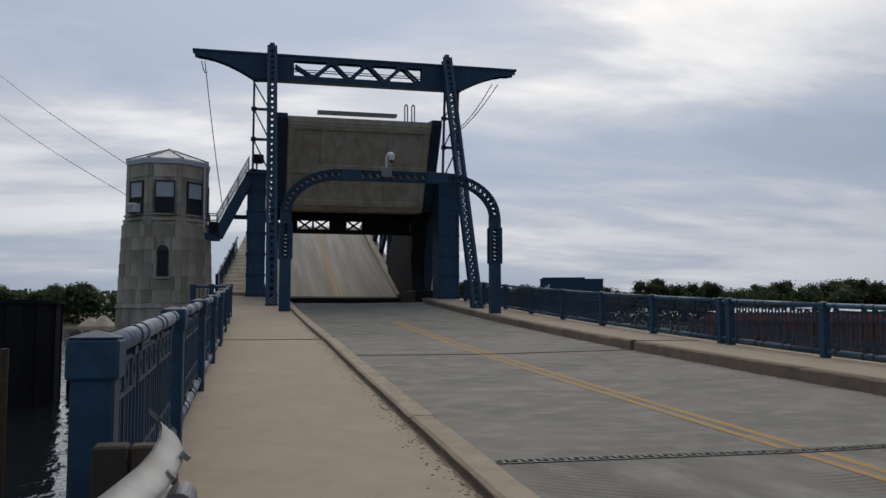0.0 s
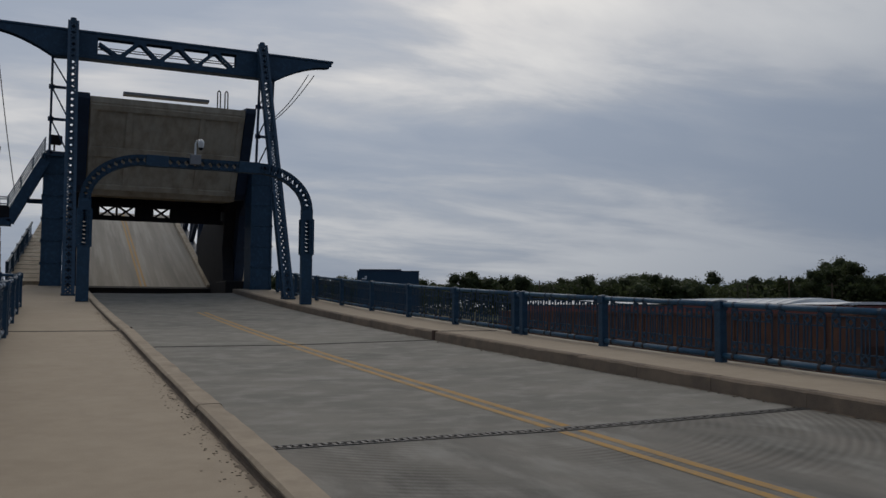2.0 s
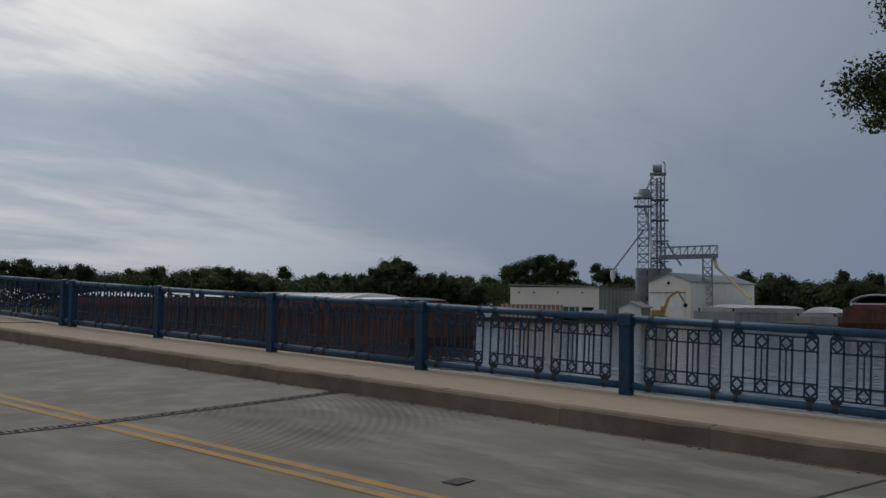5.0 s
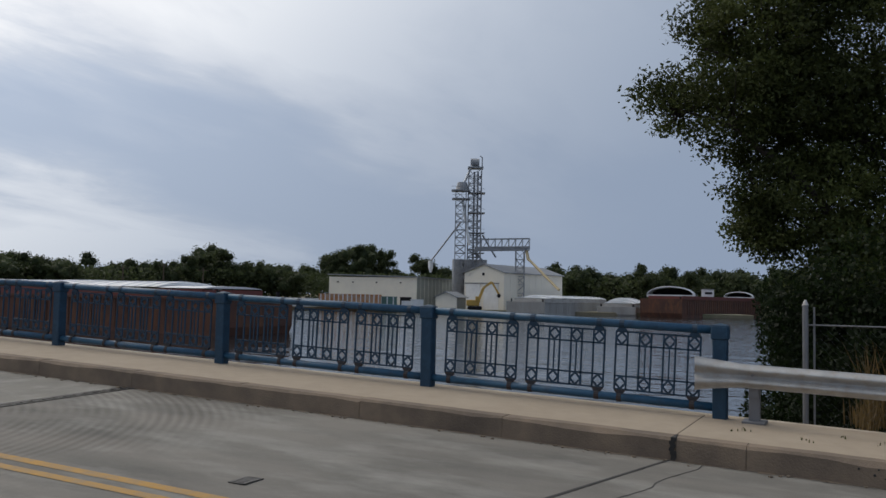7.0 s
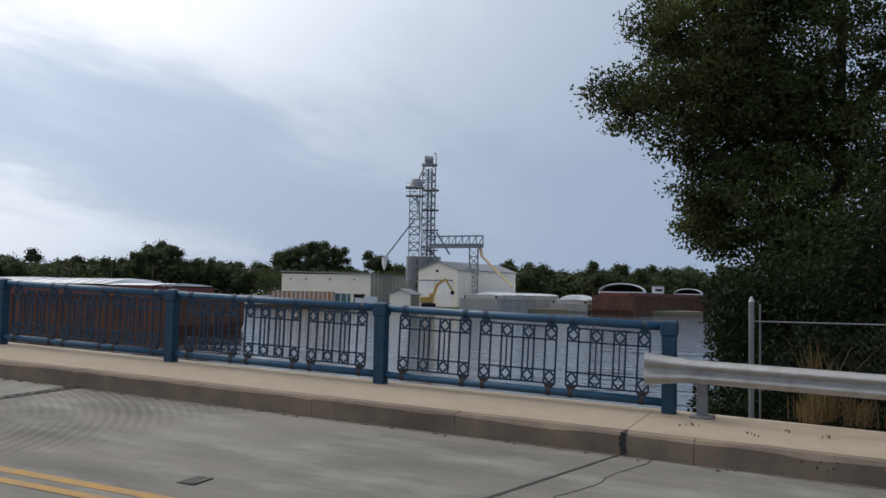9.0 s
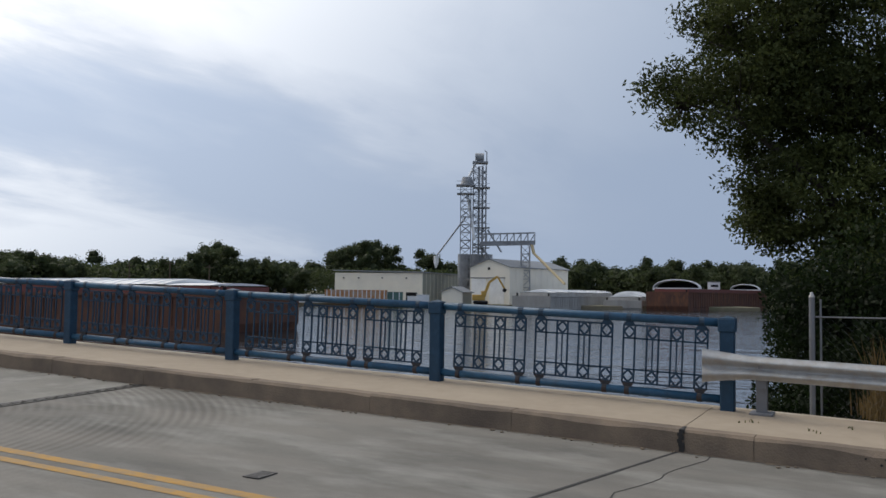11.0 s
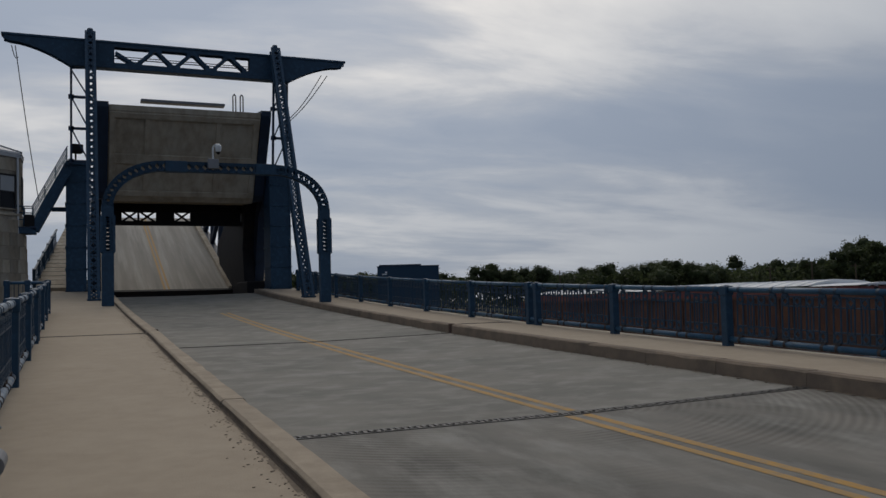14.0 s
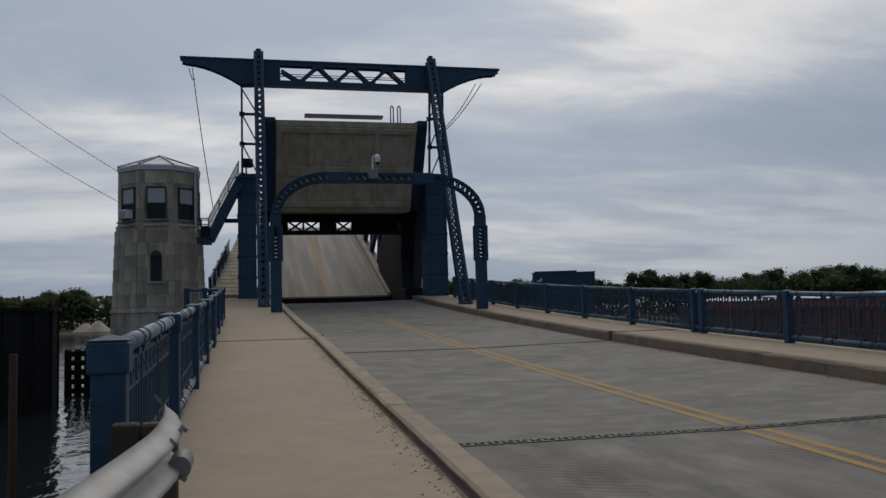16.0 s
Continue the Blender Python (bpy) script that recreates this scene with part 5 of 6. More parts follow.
def cargo_hood(label, az_deg, dist, half, tall, deep):
    """An arched hatch cover left standing on its coaming, open at the near end."""
    h = thing("barge_hood", label, "cover", Matrix.Translation(at(az_deg, dist, WATER_Z + 5.55)) @ Matrix.Rotation(radians(-az_deg - 6), 4, "Z"), group="cargo hoods")
    arc = [(half * math.cos(math.pi * j / 16), tall * math.sin(math.pi * j / 16)) for j in range(17)]
    shell = Shape().prism([(x, 0, z) for x, z in arc] + [(0.97 * x, 0, 0.9 * z) for x, z in arc[::-1]], (0, deep, 0))
    part("shell", shell, COVER, h)
    for j in range(3):
        rib = Shape()
        for (xa, za), (xb, zb) in zip(arc, arc[1:]):
            rib.beam((xa, deep * (j + 0.5) / 3, za + 0.04), (xb, deep * (j + 0.5) / 3, zb + 0.04), 0.2, 0.1)
        part("rib", rib, COVER, h)
    part("bulkhead", Shape().prism([(0.94 * x, deep - 0.3, 0.8 * z) for x, z in arc], (0, 0.1, 0)), BLACK_STEEL, h, "dark end under the arch")
    part("skirt", Shape().box((0, deep / 2, -0.3), (2 * half, deep, 0.6)), COVER, h)
    return h


cargo_hood("white arched cargo hood standing on the maroon barge", 78.9, 226, 5.7, 2.1, 7.0)
cargo_hood("white arched cargo hood at the far end of the maroon barge", 83.0, 268, 4.0, 1.5, 6.0)
cabin = thing("deck_cabin", "small white cabin on the deck of the maroon barge", "cabin", Matrix.Translation(at(81.2, 248, WATER_Z + 4.5)) @ Matrix.Rotation(radians(-80), 4, "Z"))
part("walls", Shape().box((0, 0, 1.4), (3.2, 3.0, 2.8), chamfer=0.05), COVER, cabin)
part("roof", Shape().box((0, 0, 2.87), (3.6, 3.4, 0.14), chamfer=0.03), ROOF_GREY, cabin)
part("window", Shape().box((0.2, -1.52, 1.8), (1.9, 0.06, 0.6)), GLASS, cabin)

# dark mooring cell and timber fender on the open side
cell = thing("mooring_cell", "big dark round steel mooring cell standing in the water", "mooring cell")
c = at(-17.1, 43.5)
N = 40
for k in range(N):
    a0, a1 = 2 * math.pi * k / N, 2 * math.pi * (k + 1) / N
    r = 4.7 + (0.08 if k % 2 else 0)
    pile = Shape().prism([(c.x + r * math.cos(a0), c.y + r * math.sin(a0), -3.5), (c.x + r * math.cos(a1), c.y + r * math.sin(a1), -3.5), (c.x, c.y, -3.5)], (0, 0, 5.25))
    part("steel_segment", pile, BLACK_STEEL, cell)
part("cap", Shape().tube((c.x, c.y, 1.7), (c.x, c.y, 1.85), 4.85, sides=N), BLACK_STEEL, cell)
fender = thing("timber_fender", "dark timber fender wall with open horizontal wales in the river", "fender")
for k in range(6):
    p = at(-10.3 + 0.55 * k, 49)
    part("pile", Shape().tube((p.x, p.y, -3.4), (p.x, p.y, -0.22), 0.2, 0.17, 8), BLACK_STEEL, fender)
for z in (-2.35, -1.88, -1.4, -0.92, -0.45):
    part("wale", Shape().beam(at(-10.5, 48.7, z), at(-7.4, 48.7, z), 0.2, 0.29), BLACK_STEEL, fender)
for k, (a, h, w) in enumerate(((-9.3, 1.6, 2.4), (-8.6, 2.0, 2.6))):
    p = at(a, 175)
    whole("gravel_heap", Shape().tube((p.x, p.y, -0.8), (p.x, p.y, -0.8 + h), w, 0.4, 14), OLD_CONCRETE, "pale heap of gravel on the far bank", "gravel pile", group="gravel piles", smooth=False)

# ---- blue building beyond the bridge ----
bb = thing("blue_building", "plain blue metal-clad building beyond the bridge end", "building", Matrix.Translation(at(21.05, 165)) @ Matrix.Rotation(radians(-21.05), 4, "Z"))
part("wall", Shape().box((0, 3, 2.75), (11.7, 6, 10.6), chamfer=0.05), BLUE, bb)
for k in range(12):
    part("rib", Shape().box((-5.5 + k, -0.03, 2.75), (0.12, 0.08, 10.4)), BLUE, bb)
part("roof_edge", Shape().box((0, 3, 8.08), (11.9, 6.2, 0.14)), BLUE_DARK, bb)
part("roof_step", Shape().box((-1.5, 3, 8.28), (8.0, 5.6, 0.3)), BLUE_DARK, bb)
part("wall_mark", Shape().box((-4.5, -0.1, 6.6), (0.9, 0.05, 0.22)).box((-4.2, -0.1, 6.95), (0.4, 0.05, 0.3)), COVER, bb, "small white mark")

# ---- riverside plant ----
PLANT_AZ, PLANT_D = 64.5, 230.0
PL = Matrix.Translation(at(PLANT_AZ, PLANT_D)) @ Matrix.Rotation(radians(-PLANT_AZ), 4, "Z")
BASE = -1.7
yard = whole("quay", Shape().box((-8, 40, BASE - 0.9), (170, 104, 1.8), chamfer=0.1), SAND, "gravel quay of the riverside plant", "ground", kind="structure")
yard.matrix_world = PL


def hall(label, corner, front, depth, length, eave, ridge, wall_mat, side_mat, angle, gable=False):
    """A metal shed: local x along its front, to the left of the corner; y goes back."""
    h = thing("shed", label, "building", PL @ Matrix.Translation((*corner, BASE)) @ Matrix.Rotation(radians(angle), 4, "Z"), group="plant sheds")
    w = front
    if gable:
        part("front_wall", Shape().prism([(-w, 0, 0), (0, 0, 0), (0, 0, eave), (-w / 2, 0, ridge), (-w, 0, eave)], (0, 0.3, 0)), wall_mat, h)
        part("back_wall", Shape().prism([(-w, length, 0), (0, length, 0), (0, length, eave), (-w / 2, length, ridge), (-w, length, eave)], (0, -0.3, 0)), wall_mat, h)
        for x0, x1 in ((-w / 2, 0.5), (-w / 2, -w - 0.5)):
            s = Shape().prism([(x0, -0.4, ridge + 0.05), (x1, -0.4, eave - 0.2), (x1, length + 0.4, eave - 0.2), (x0, length + 0.4, ridge + 0.05)], (0, 0, 0.2))
            part("roof", s, ROOF_GREY, h)
    else:
        part("front_wall", Shape().box((-w / 2, 0.15, eave / 2), (w, 0.3, eave)), wall_mat, h)
        part("back_wall", Shape().box((-w / 2, length - 0.15, eave / 2), (w, 0.3, eave)), wall_mat, h)
        part("roof", Shape().prism([(0.4, -0.4, eave), (0.4, length + 0.4, eave), (-w - 0.4, length + 0.4, eave + ridge), (-w - 0.4, -0.4, eave + ridge)], (0, 0, 0.3)), ROOF_GREY, h)
    for x in (-0.15, -w + 0.15):
        part("side_wall", Shape().box((x, length / 2, eave / 2), (0.3, length - 0.6, eave)), side_mat, h)
    seams = int(length / 3)
    for k in range(1, seams):
        part("seam", Shape().box((0.02, k * 3, eave / 2), (0.06, 0.12, eave)), wall_mat, h)
    return h


# long shed: its near corner is shared by the front and the grey end wall
h = hall("long cream metal shed with a low roof by the river", (-7.9, 0), 25.7, 0, 34, 8.0, 0.5, SIDING, SIDING_GREY, -18.8)
for x, w in ((-3.0, 3.2), (-7.2, 3.0)):
    part("dock_door", Shape().box((x, -0.02, 1.6), (w, 0.1, 2.4)), BLACK_STEEL, h, "dark open dock door")
for x in (-4.5, -11.5, -18.5, -23):
    part("wall_lamp", Shape().box((x, -0.15, 6.6), (0.35, 0.3, 0.3)), BLACK_STEEL, h)
h = hall("cream gabled metal shed with a tall sliding door", (14.7, -8), 12.6, 0, 29, 9.6, 11.6, SIDING, SIDING, -38, gable=True)
for x in (-3.4, -9.2):
    part("sliding_door", Shape().box((x - 0.6, -0.06, 3.3), (4.6, 0.14, 6.6)), COVER, h, "white sliding door")
part("door_track", Shape().box((-6.9, -0.12, 6.8), (11.0, 0.16, 0.25)), GREY_STEEL, h)
part("gable_vent", Shape().box((-6.5, -0.03, 9.2), (0.7, 0.1, 0.7)), BLACK_STEEL, h)
h = hall("small tan hut with a low pitched roof", (2.6, -13), 6.0, 0, 5, 3.0, 4.2, SIDING, SIDING_GREY, -30, gable=True)

# grain tower
tower = thing("grain_elevator", "tall grey steel grain elevator tower with braces, ladders and spouts", "elevator tower", PL)
TUX, TUY = 6.2, 8.0
tall = Shape()
TOPZ = 39.0


def mast(s, x, y, w, z0, z1, step, bar):
    for a in (-1, 1):
        for b in (-1, 1):
            s.beam((x + a * w / 2, y + b * w / 2, z0), (x + a * w / 2, y + b * w / 2, z1), bar, bar)
    n_ = max(1, round((z1 - z0) / step))
    for k in range(n_):
        za, zb = z0 + (z1 - z0) * k / n_, z0 + (z1 - z0) * (k + 1) / n_
        for a, b in (((-1, -1), (1, -1)), ((1, -1), (1, 1)), ((1, 1), (-1, 1)), ((-1, 1), (-1, -1))):
            pa, pb = (x + a[0] * w / 2, y + a[1] * w / 2), (x + b[0] * w / 2, y + b[1] * w / 2)
            s.beam((*pa, za), (*pb, za), bar * 0.7, bar * 0.7)
            s.beam((*pa, za), (*pb, zb), bar * 0.6, bar * 0.6)
            if k % 2:
                s.beam((*pb, za), (*pa, zb), bar * 0.6, bar * 0.6)


mast(tall, TUX + 1.1, TUY, 3.5, BASE, TOPZ - 2.5, 2.0, 0.26)
part("mast", tall, LATTICE, tower)
low = Shape()
mast(low, TUX - 2.7, TUY - 1.0, 2.8, BASE, 30.5, 2.2, 0.22)
part("side_mast", low, LATTICE, tower)
part("elevator_leg", Shape().box((TUX + 0.9, TUY + 0.3, 16), (0.5, 0.5, 40)).box((TUX + 1.9, TUY + 0.3, 16), (0.5, 0.5, 40)), LATTICE, tower)
part("head_house", Shape().box((TUX + 1.2, TUY, TOPZ - 2.0), (4.2, 3.6, 0.4)).tube((TUX - 0.2, TUY, TOPZ - 0.6), (TUX + 2.2, TUY, TOPZ - 0.6), 1.25, sides=14).path([(TUX + 3.0, TUY, TOPZ - 2), (TUX + 3.0, TUY, TOPZ + 1.0), (TUX + 2.4, TUY, TOPZ + 1.4)], 0.14), LATTICE, tower)
part("distributor", Shape().tube((TUX - 2.4, TUY - 1, 30.6), (TUX - 2.4, TUY - 1, 32.8), 1.9, 1.3, 14).box((TUX - 2.8, TUY - 1, 30.5), (5.0, 4.0, 0.3)).box((TUX - 2.8, TUY - 1, 28.2), (4.6, 4.0, 0.25)).box((TUX - 2.8, TUY - 3, 31.5), (5.0, 0.08, 0.1)).box((TUX - 2.8, TUY - 3, 29.2), (4.6, 0.08, 0.1)), LATTICE, tower)
part("spout", Shape().tube((TUX + 0.2, TUY - 1, 37.4), (TUX - 2.0, TUY - 1, 32.6), 0.35).tube((TUX - 2.2, TUY - 1.6, 28), (TUX - 0.2, TUY - 2.5, 15.5), 0.4), COVER, tower, "pale round spout")
part("long_spout", Shape().tube((TUX - 2.6, TUY, 22.0), (-4.3, TUY + 2, 11.4), 0.22), LATTICE, tower)
part("stay", Shape().tube((TUX + 3.4, TUY, 18.5), (TUX + 7.2, TUY, 12.4), 0.25).tube((TUX + 1.0, TUY - 1, 14.5), (TUX + 5.5, TUY, 9.0), 0.25), LATTICE, tower)
part("feed_bin", Shape().tube((-4.5, TUY + 2, 9.4), (-4.5, TUY + 2, 11.3), 0.7, sides=12).tube((-4.5, TUY + 2, 8.0), (-4.5, TUY + 2, 9.4), 0.25, 0.7, 12), COVER, tower, "small white feed bin")
for z in (8.0, 13.5, 19.0, 24.5, 30.0):
    part("platform", Shape().box((TUX + 1.6, TUY, z), (4.6, 4.4, 0.15)).box((TUX + 1.6, TUY - 2.2, z + 1.0), (4.6, 0.08, 0.08)), LATTICE, tower)
bins = Shape()
for k in range(3):
    bins.tube((TUX - 3.0 + 3.2 * k, TUY + 7, BASE), (TUX - 3.0 + 3.2 * k, TUY + 7, 12.0), 1.7, sides=16)
part("bin", bins, LATTICE, tower)
# loading gallery
gal = thing("loading_gallery", "grey truss conveyor gallery with a hanging yellow spout", "conveyor", PL)
s = Shape()
GX0, GX1, GZ0, GZ1 = TUX + 1.0, 21.6, 13.7, 16.6
for y in (-3.0, -0.6):
    s.beam((GX0, y, GZ0), (GX1, y, GZ0 + 0.4), 0.25, 0.3)
    s.beam((GX0, y, GZ1), (GX1, y, GZ1 + 0.5), 0.2, 0.22)
    for k in range(8):
        xa, xb = GX0 + (GX1 - GX0) * k / 8, GX0 + (GX1 - GX0) * (k + 1) / 8
        s.beam((xa, y, GZ0), (xb, y, GZ1 + 0.3), 0.14, 0.14)
        s.beam((xb, y, GZ0 + 0.2), (xb, y, GZ1 + 0.4), 0.14, 0.14)
part("truss", s, LATTICE, gal)
part("belt_housing", Shape().beam(((GX0), -1.8, GZ0 + 0.5), (GX1, -1.8, GZ0 + 0.9), 1.6, 0.9), LATTICE, gal)
leg = Shape()
mast(leg, 19.2, -1.8, 2.2, BASE, GZ0, 2.2, 0.22)
part("support", leg, LATTICE, gal)
part("yellow_spout", Shape().tube((20.8, -2.0, 14.2), (21.2, -4.0, 11.6), 0.42).tube((21.2, -4.0, 11.6), (28.0, -14.0, 3.6), 0.34), PALE_SPOUT, gal, "pale yellow loading spout")

# excavator
ex = thing("excavator", "yellow tracked excavator with a raised arm on the quay", "excavator", PL @ Matrix.Translation((7.2, -12.0, BASE)))
for y in (-1.0, 1.0):
    part("track", Shape().box((0, y, 0.45), (3.6, 0.6, 0.9), chamfer=0.25), BLACK_STEEL, ex)
part("house", Shape().box((-0.5, 0, 1.7), (3.2, 2.4, 1.5), chamfer=0.15), DIGGER_YELLOW, ex)
part("cab", Shape().box((0.7, -0.7, 2.6), (1.2, 1.0, 1.5), chamfer=0.1), DIGGER_YELLOW, ex)
part("boom", Shape().beam((0.8, 0.2, 2.0), (2.2, 0.2, 5.6), 0.5, 0.7).beam((2.2, 0.2, 5.6), (4.2, 0.2, 7.0), 0.45, 0.6), DIGGER_YELLOW, ex)
part("stick", Shape().beam((4.2, 0.2, 7.0), (6.0, 0.2, 4.0), 0.35, 0.45), DIGGER_YELLOW, ex)
part("bucket", Shape().box((6.0, 0.2, 3.6), (0.9, 1.0, 0.9), Matrix.Rotation(0.4, 3, "Y"), chamfer=0.15), BLACK_STEEL, ex)


def yard_box(label, name, category, x, y, size, mat, ribs=0, angle=0):
    b = thing(name, label, category, PL @ Matrix.Translation((x, y, BASE)) @ Matrix.Rotation(radians(angle), 4, "Z"), group="things on the quay")
    part("body", Shape().box((0, 0, size[2] / 2), size, chamfer=0.06), mat, b)
    for k in range(ribs):
        part("rib", Shape().box((-size[0] / 2 + (k + 0.5) * size[0] / ribs, -size[1] / 2 - 0.04, size[2] / 2), (0.25, 0.1, size[2])), COVER, b)
    part("rim", Shape().box((0, 0, size[2]), (size[0] + 0.15, size[1] + 0.15, 0.16)), mat, b)
    return b


yard_box("row of rusty orange rail hoppers with pale ribs", "hopper_wagon", "wagon", -23.8, -14, (15.3, 3.0, 3.2), ORANGE, 14)
yard_box("white flat barge deck load behind the railing", "white_container", "container", -39.0, -14, (15.0, 3.0, 2.0), COVER, 4)
yard_box("green steel dumpster on the quay", "dumpster", "dumpster", -14.6, -13, (4.6, 2.5, 2.8), GREEN_PAINT, 3)
yard_box("grey-blue steel skip on the quay", "skip", "skip", -17.6, -14, (2.4, 2.4, 2.0), SIDING_GREY, 0)
yard_box("white utility truck box on the quay", "truck_box", "truck", -7.2, -14, (3.2, 2.2, 2.2), COVER, 0)
yard_box("white tank on the quay", "tank", "tank", -9.6, -13, (3.0, 2.0, 1.8), COVER, 0)

# utility poles on the far bank
for a, d, h in ((44.0, 262, 9), (46.4, 262, 10), (48.8, 262, 9), (22.8, 250, 12), (31.0, 262, 10)):
    p = at(a, d)
    pole = thing("utility_pole", "thin wooden utility pole with a crossarm on the far bank", "pole", Matrix.Translation((p.x, p.y, -0.6)), group="utility poles")
    part("shaft", Shape().tube((0, 0, -1.5), (0, 0, h), 0.22, 0.16, 8), WOOD, pole)
    part("crossarm", Shape().beam((-1.2, 1.0, h - 0.7), (1.2, -1.0, h - 0.7), 0.14, 0.16), WOOD, pole)


# ---- vegetation ----
rng = np.random.default_rng(7)


def leaves(centres, sizes, squash=0.7, droop=0.0):
    """Many small leaf blades at the given places, as one mesh data."""
    k = len(centres)
    d = rng.normal(size=(k, 3))
    d[:, 2] -= droop
    d /= np.linalg.norm(d, axis=1)[:, None]
    r = rng.normal(size=(k, 3))
    e = np.cross(d, r)
    e /= np.linalg.norm(e, axis=1)[:, None]
    s = sizes[:, None]
    pts = np.stack([centres - d * s, centres + e * s * 0.5 * squash, centres + d * s, centres - e * s * 0.5 * squash], 1).reshape(-1, 3)
    return pts, np.arange(4 * k).reshape(-1, 4)


def leaf_mesh(name, pts, quads, mat):
    me = bpy.data.meshes.new(name)
    me.from_pydata(pts.tolist(), [], quads.tolist())
    me.materials.append(mat)
    return me


# woods along the far bank: crowns of leaf clumps at uneven heights
woods_c, woods_s, woods_core = [], [], []
for k in range(680):
    a = rng.uniform(-40, 118)
    d = rng.uniform(278, 330)
    if 55 < a < 72:
        d = rng.uniform(312, 335)
    p = at(a, d)
    top = rng.uniform(9.2, 12.0) + 0.8 * math.sin(a * 0.55) + 0.7 * math.sin(a * 1.7 + 1) - (1.6 if a < 0 else 0.0)
    if rng.random() < 0.06 and a > 38:
        top += rng.uniform(1.0, 3.5)
    if 56.6 < a < 60.6:
        top += 8.0 - 1.2 * abs(a - 58.6)
    if 61.6 < a < 63.2 or 48.7 < a < 50.0:
        top += 4.5
    width = rng.uniform(3.0, 5.5)
    lobes = rng.normal(size=(9, 3)) * [width * 0.45, width * 0.45, 0.7] + [p.x, p.y, top - width * 0.5]
    lobes[3:, 2] *= rng.uniform(0.35, 0.95, 6)
    lobes[:3, :2] += ([p.x, p.y] - lobes[:3, :2]) * 0.4
    woods_core.append((lobes, width))
    m_ = 1050
    pick = rng.integers(0, 9, m_)
    off = rng.normal(size=(m_, 3))
    off *= (rng.random(m_) ** 0.33 / np.linalg.norm(off, axis=1))[:, None]
    q = lobes[pick] + off * [width * 0.6, width * 0.6, width * 0.5]
    q[:, 2] = np.clip(q[:, 2], -0.5, top * 1.08)
    woods_c.append(q)
    woods_s.append(rng.uniform(0.22, 0.42, m_))
woods_c, woods_s = np.concatenate(woods_c), np.concatenate(woods_s)
# each lobe has a rough leafy core under the loose leaves
ball = bmesh.new()
bmesh.ops.create_icosphere(ball, subdivisions=2, radius=1.0)
ball_v = np.array([v.co[:] for v in ball.verts])
ball_f = np.array([[v.index for v in f.verts] for f in ball.faces])
ball.free()
core_v, core_f = [], []
for lobes, width in woods_core:
    for lobe in lobes:
        k = len(core_v) * len(ball_v)
        v = ball_v * rng.uniform(0.7, 1.05, (len(ball_v), 1)) * [width * 0.36, width * 0.36, width * 0.34] + lobe
        v[:, 2] = np.maximum(v[:, 2], -1.5)
        core_v.append(v)
        core_f.append(ball_f + k)
core = bpy.data.meshes.new("wood_cores")
core.from_pydata(np.concatenate(core_v).tolist(), [], np.concatenate(core_f).tolist())
core.materials.append(LEAF_FAR)
tagged(new("woods_mass", core), "deep green mass of the far trees", "trees", kind="stuff")
tagged(new("woods", leaf_mesh("woods", *leaves(woods_c, woods_s, 1.2), LEAF_FAR)), "dark green belt of trees along the far bank", "trees", kind="stuff")
# undergrowth that fills the foot of the woods
m_ = 70000
a = np.radians(rng.uniform(-42, 120, m_))
d = rng.uniform(276, 310, m_)
u_c = np.stack([d * np.sin(a), d * np.cos(a), rng.uniform(-1.2, 8.6, m_)], 1)
tagged(new("undergrowth", leaf_mesh("undergrowth", *leaves(u_c, rng.uniform(0.4, 0.8, m_), 1.4), LEAF_FAR)), "dense dark undergrowth at the foot of the woods", "shrubs", kind="stuff")


def big_tree(label, base, limbs, crowns, count, size, seed):
    """A tapered trunk with limbs, and a crown of separate leaves round the limbs."""
    global rng
    rng = np.random.default_rng(seed)
    t = thing("tree", label, "tree", group="trees by the bridge end")
    for name, pts, r0 in limbs:
        s = Shape()
        for k, (p, q) in enumerate(zip(pts, pts[1:])):
            f0, f1 = 1 - 0.75 * k / (len(pts) - 1), 1 - 0.75 * (k + 1) / (len(pts) - 1)
            s.tube(p, q, r0 * f0, r0 * f1, 8)
        part(name, s, BARK, t)
    total = sum(c[4] for c in crowns)
    c_all = []
    twigs = Shape()
    for x, y, z, r, w in crowns:
        n_ = int(count * w / total)
        sprays = max(12, int(n_ / 85))
        o = rng.normal(size=(sprays, 3))
        o *= (rng.random(sprays) ** 0.28 / np.linalg.norm(o, axis=1))[:, None]
        heads = np.array([x, y, z]) + o * [r, r, r * 0.85]
        pick = rng.integers(0, sprays, n_)
        c_all.append(heads[pick] + np.clip(rng.normal(size=(n_, 3)), -1.9, 1.9) * [0.17, 0.17, 0.09])
        for h in heads[:: max(1, sprays // 22)]:
            mid = (Vector(h) + Vector((x, y, z))) / 2 + Vector((0, 0, -0.15))
            twigs.tube((x, y, z - r * 0.3), mid, 0.014, 0.009, 5).tube(mid, Vector(h), 0.009, 0.004, 5)
    c_all = np.concatenate(c_all)
    part("twig_spray", twigs, BARK, t)
    part("crown", leaf_mesh("crown", *leaves(c_all, rng.uniform(0.6, 1.25, len(c_all)) * size, 0.95, 0.3), LEAF_NEAR), None, t)
    return t


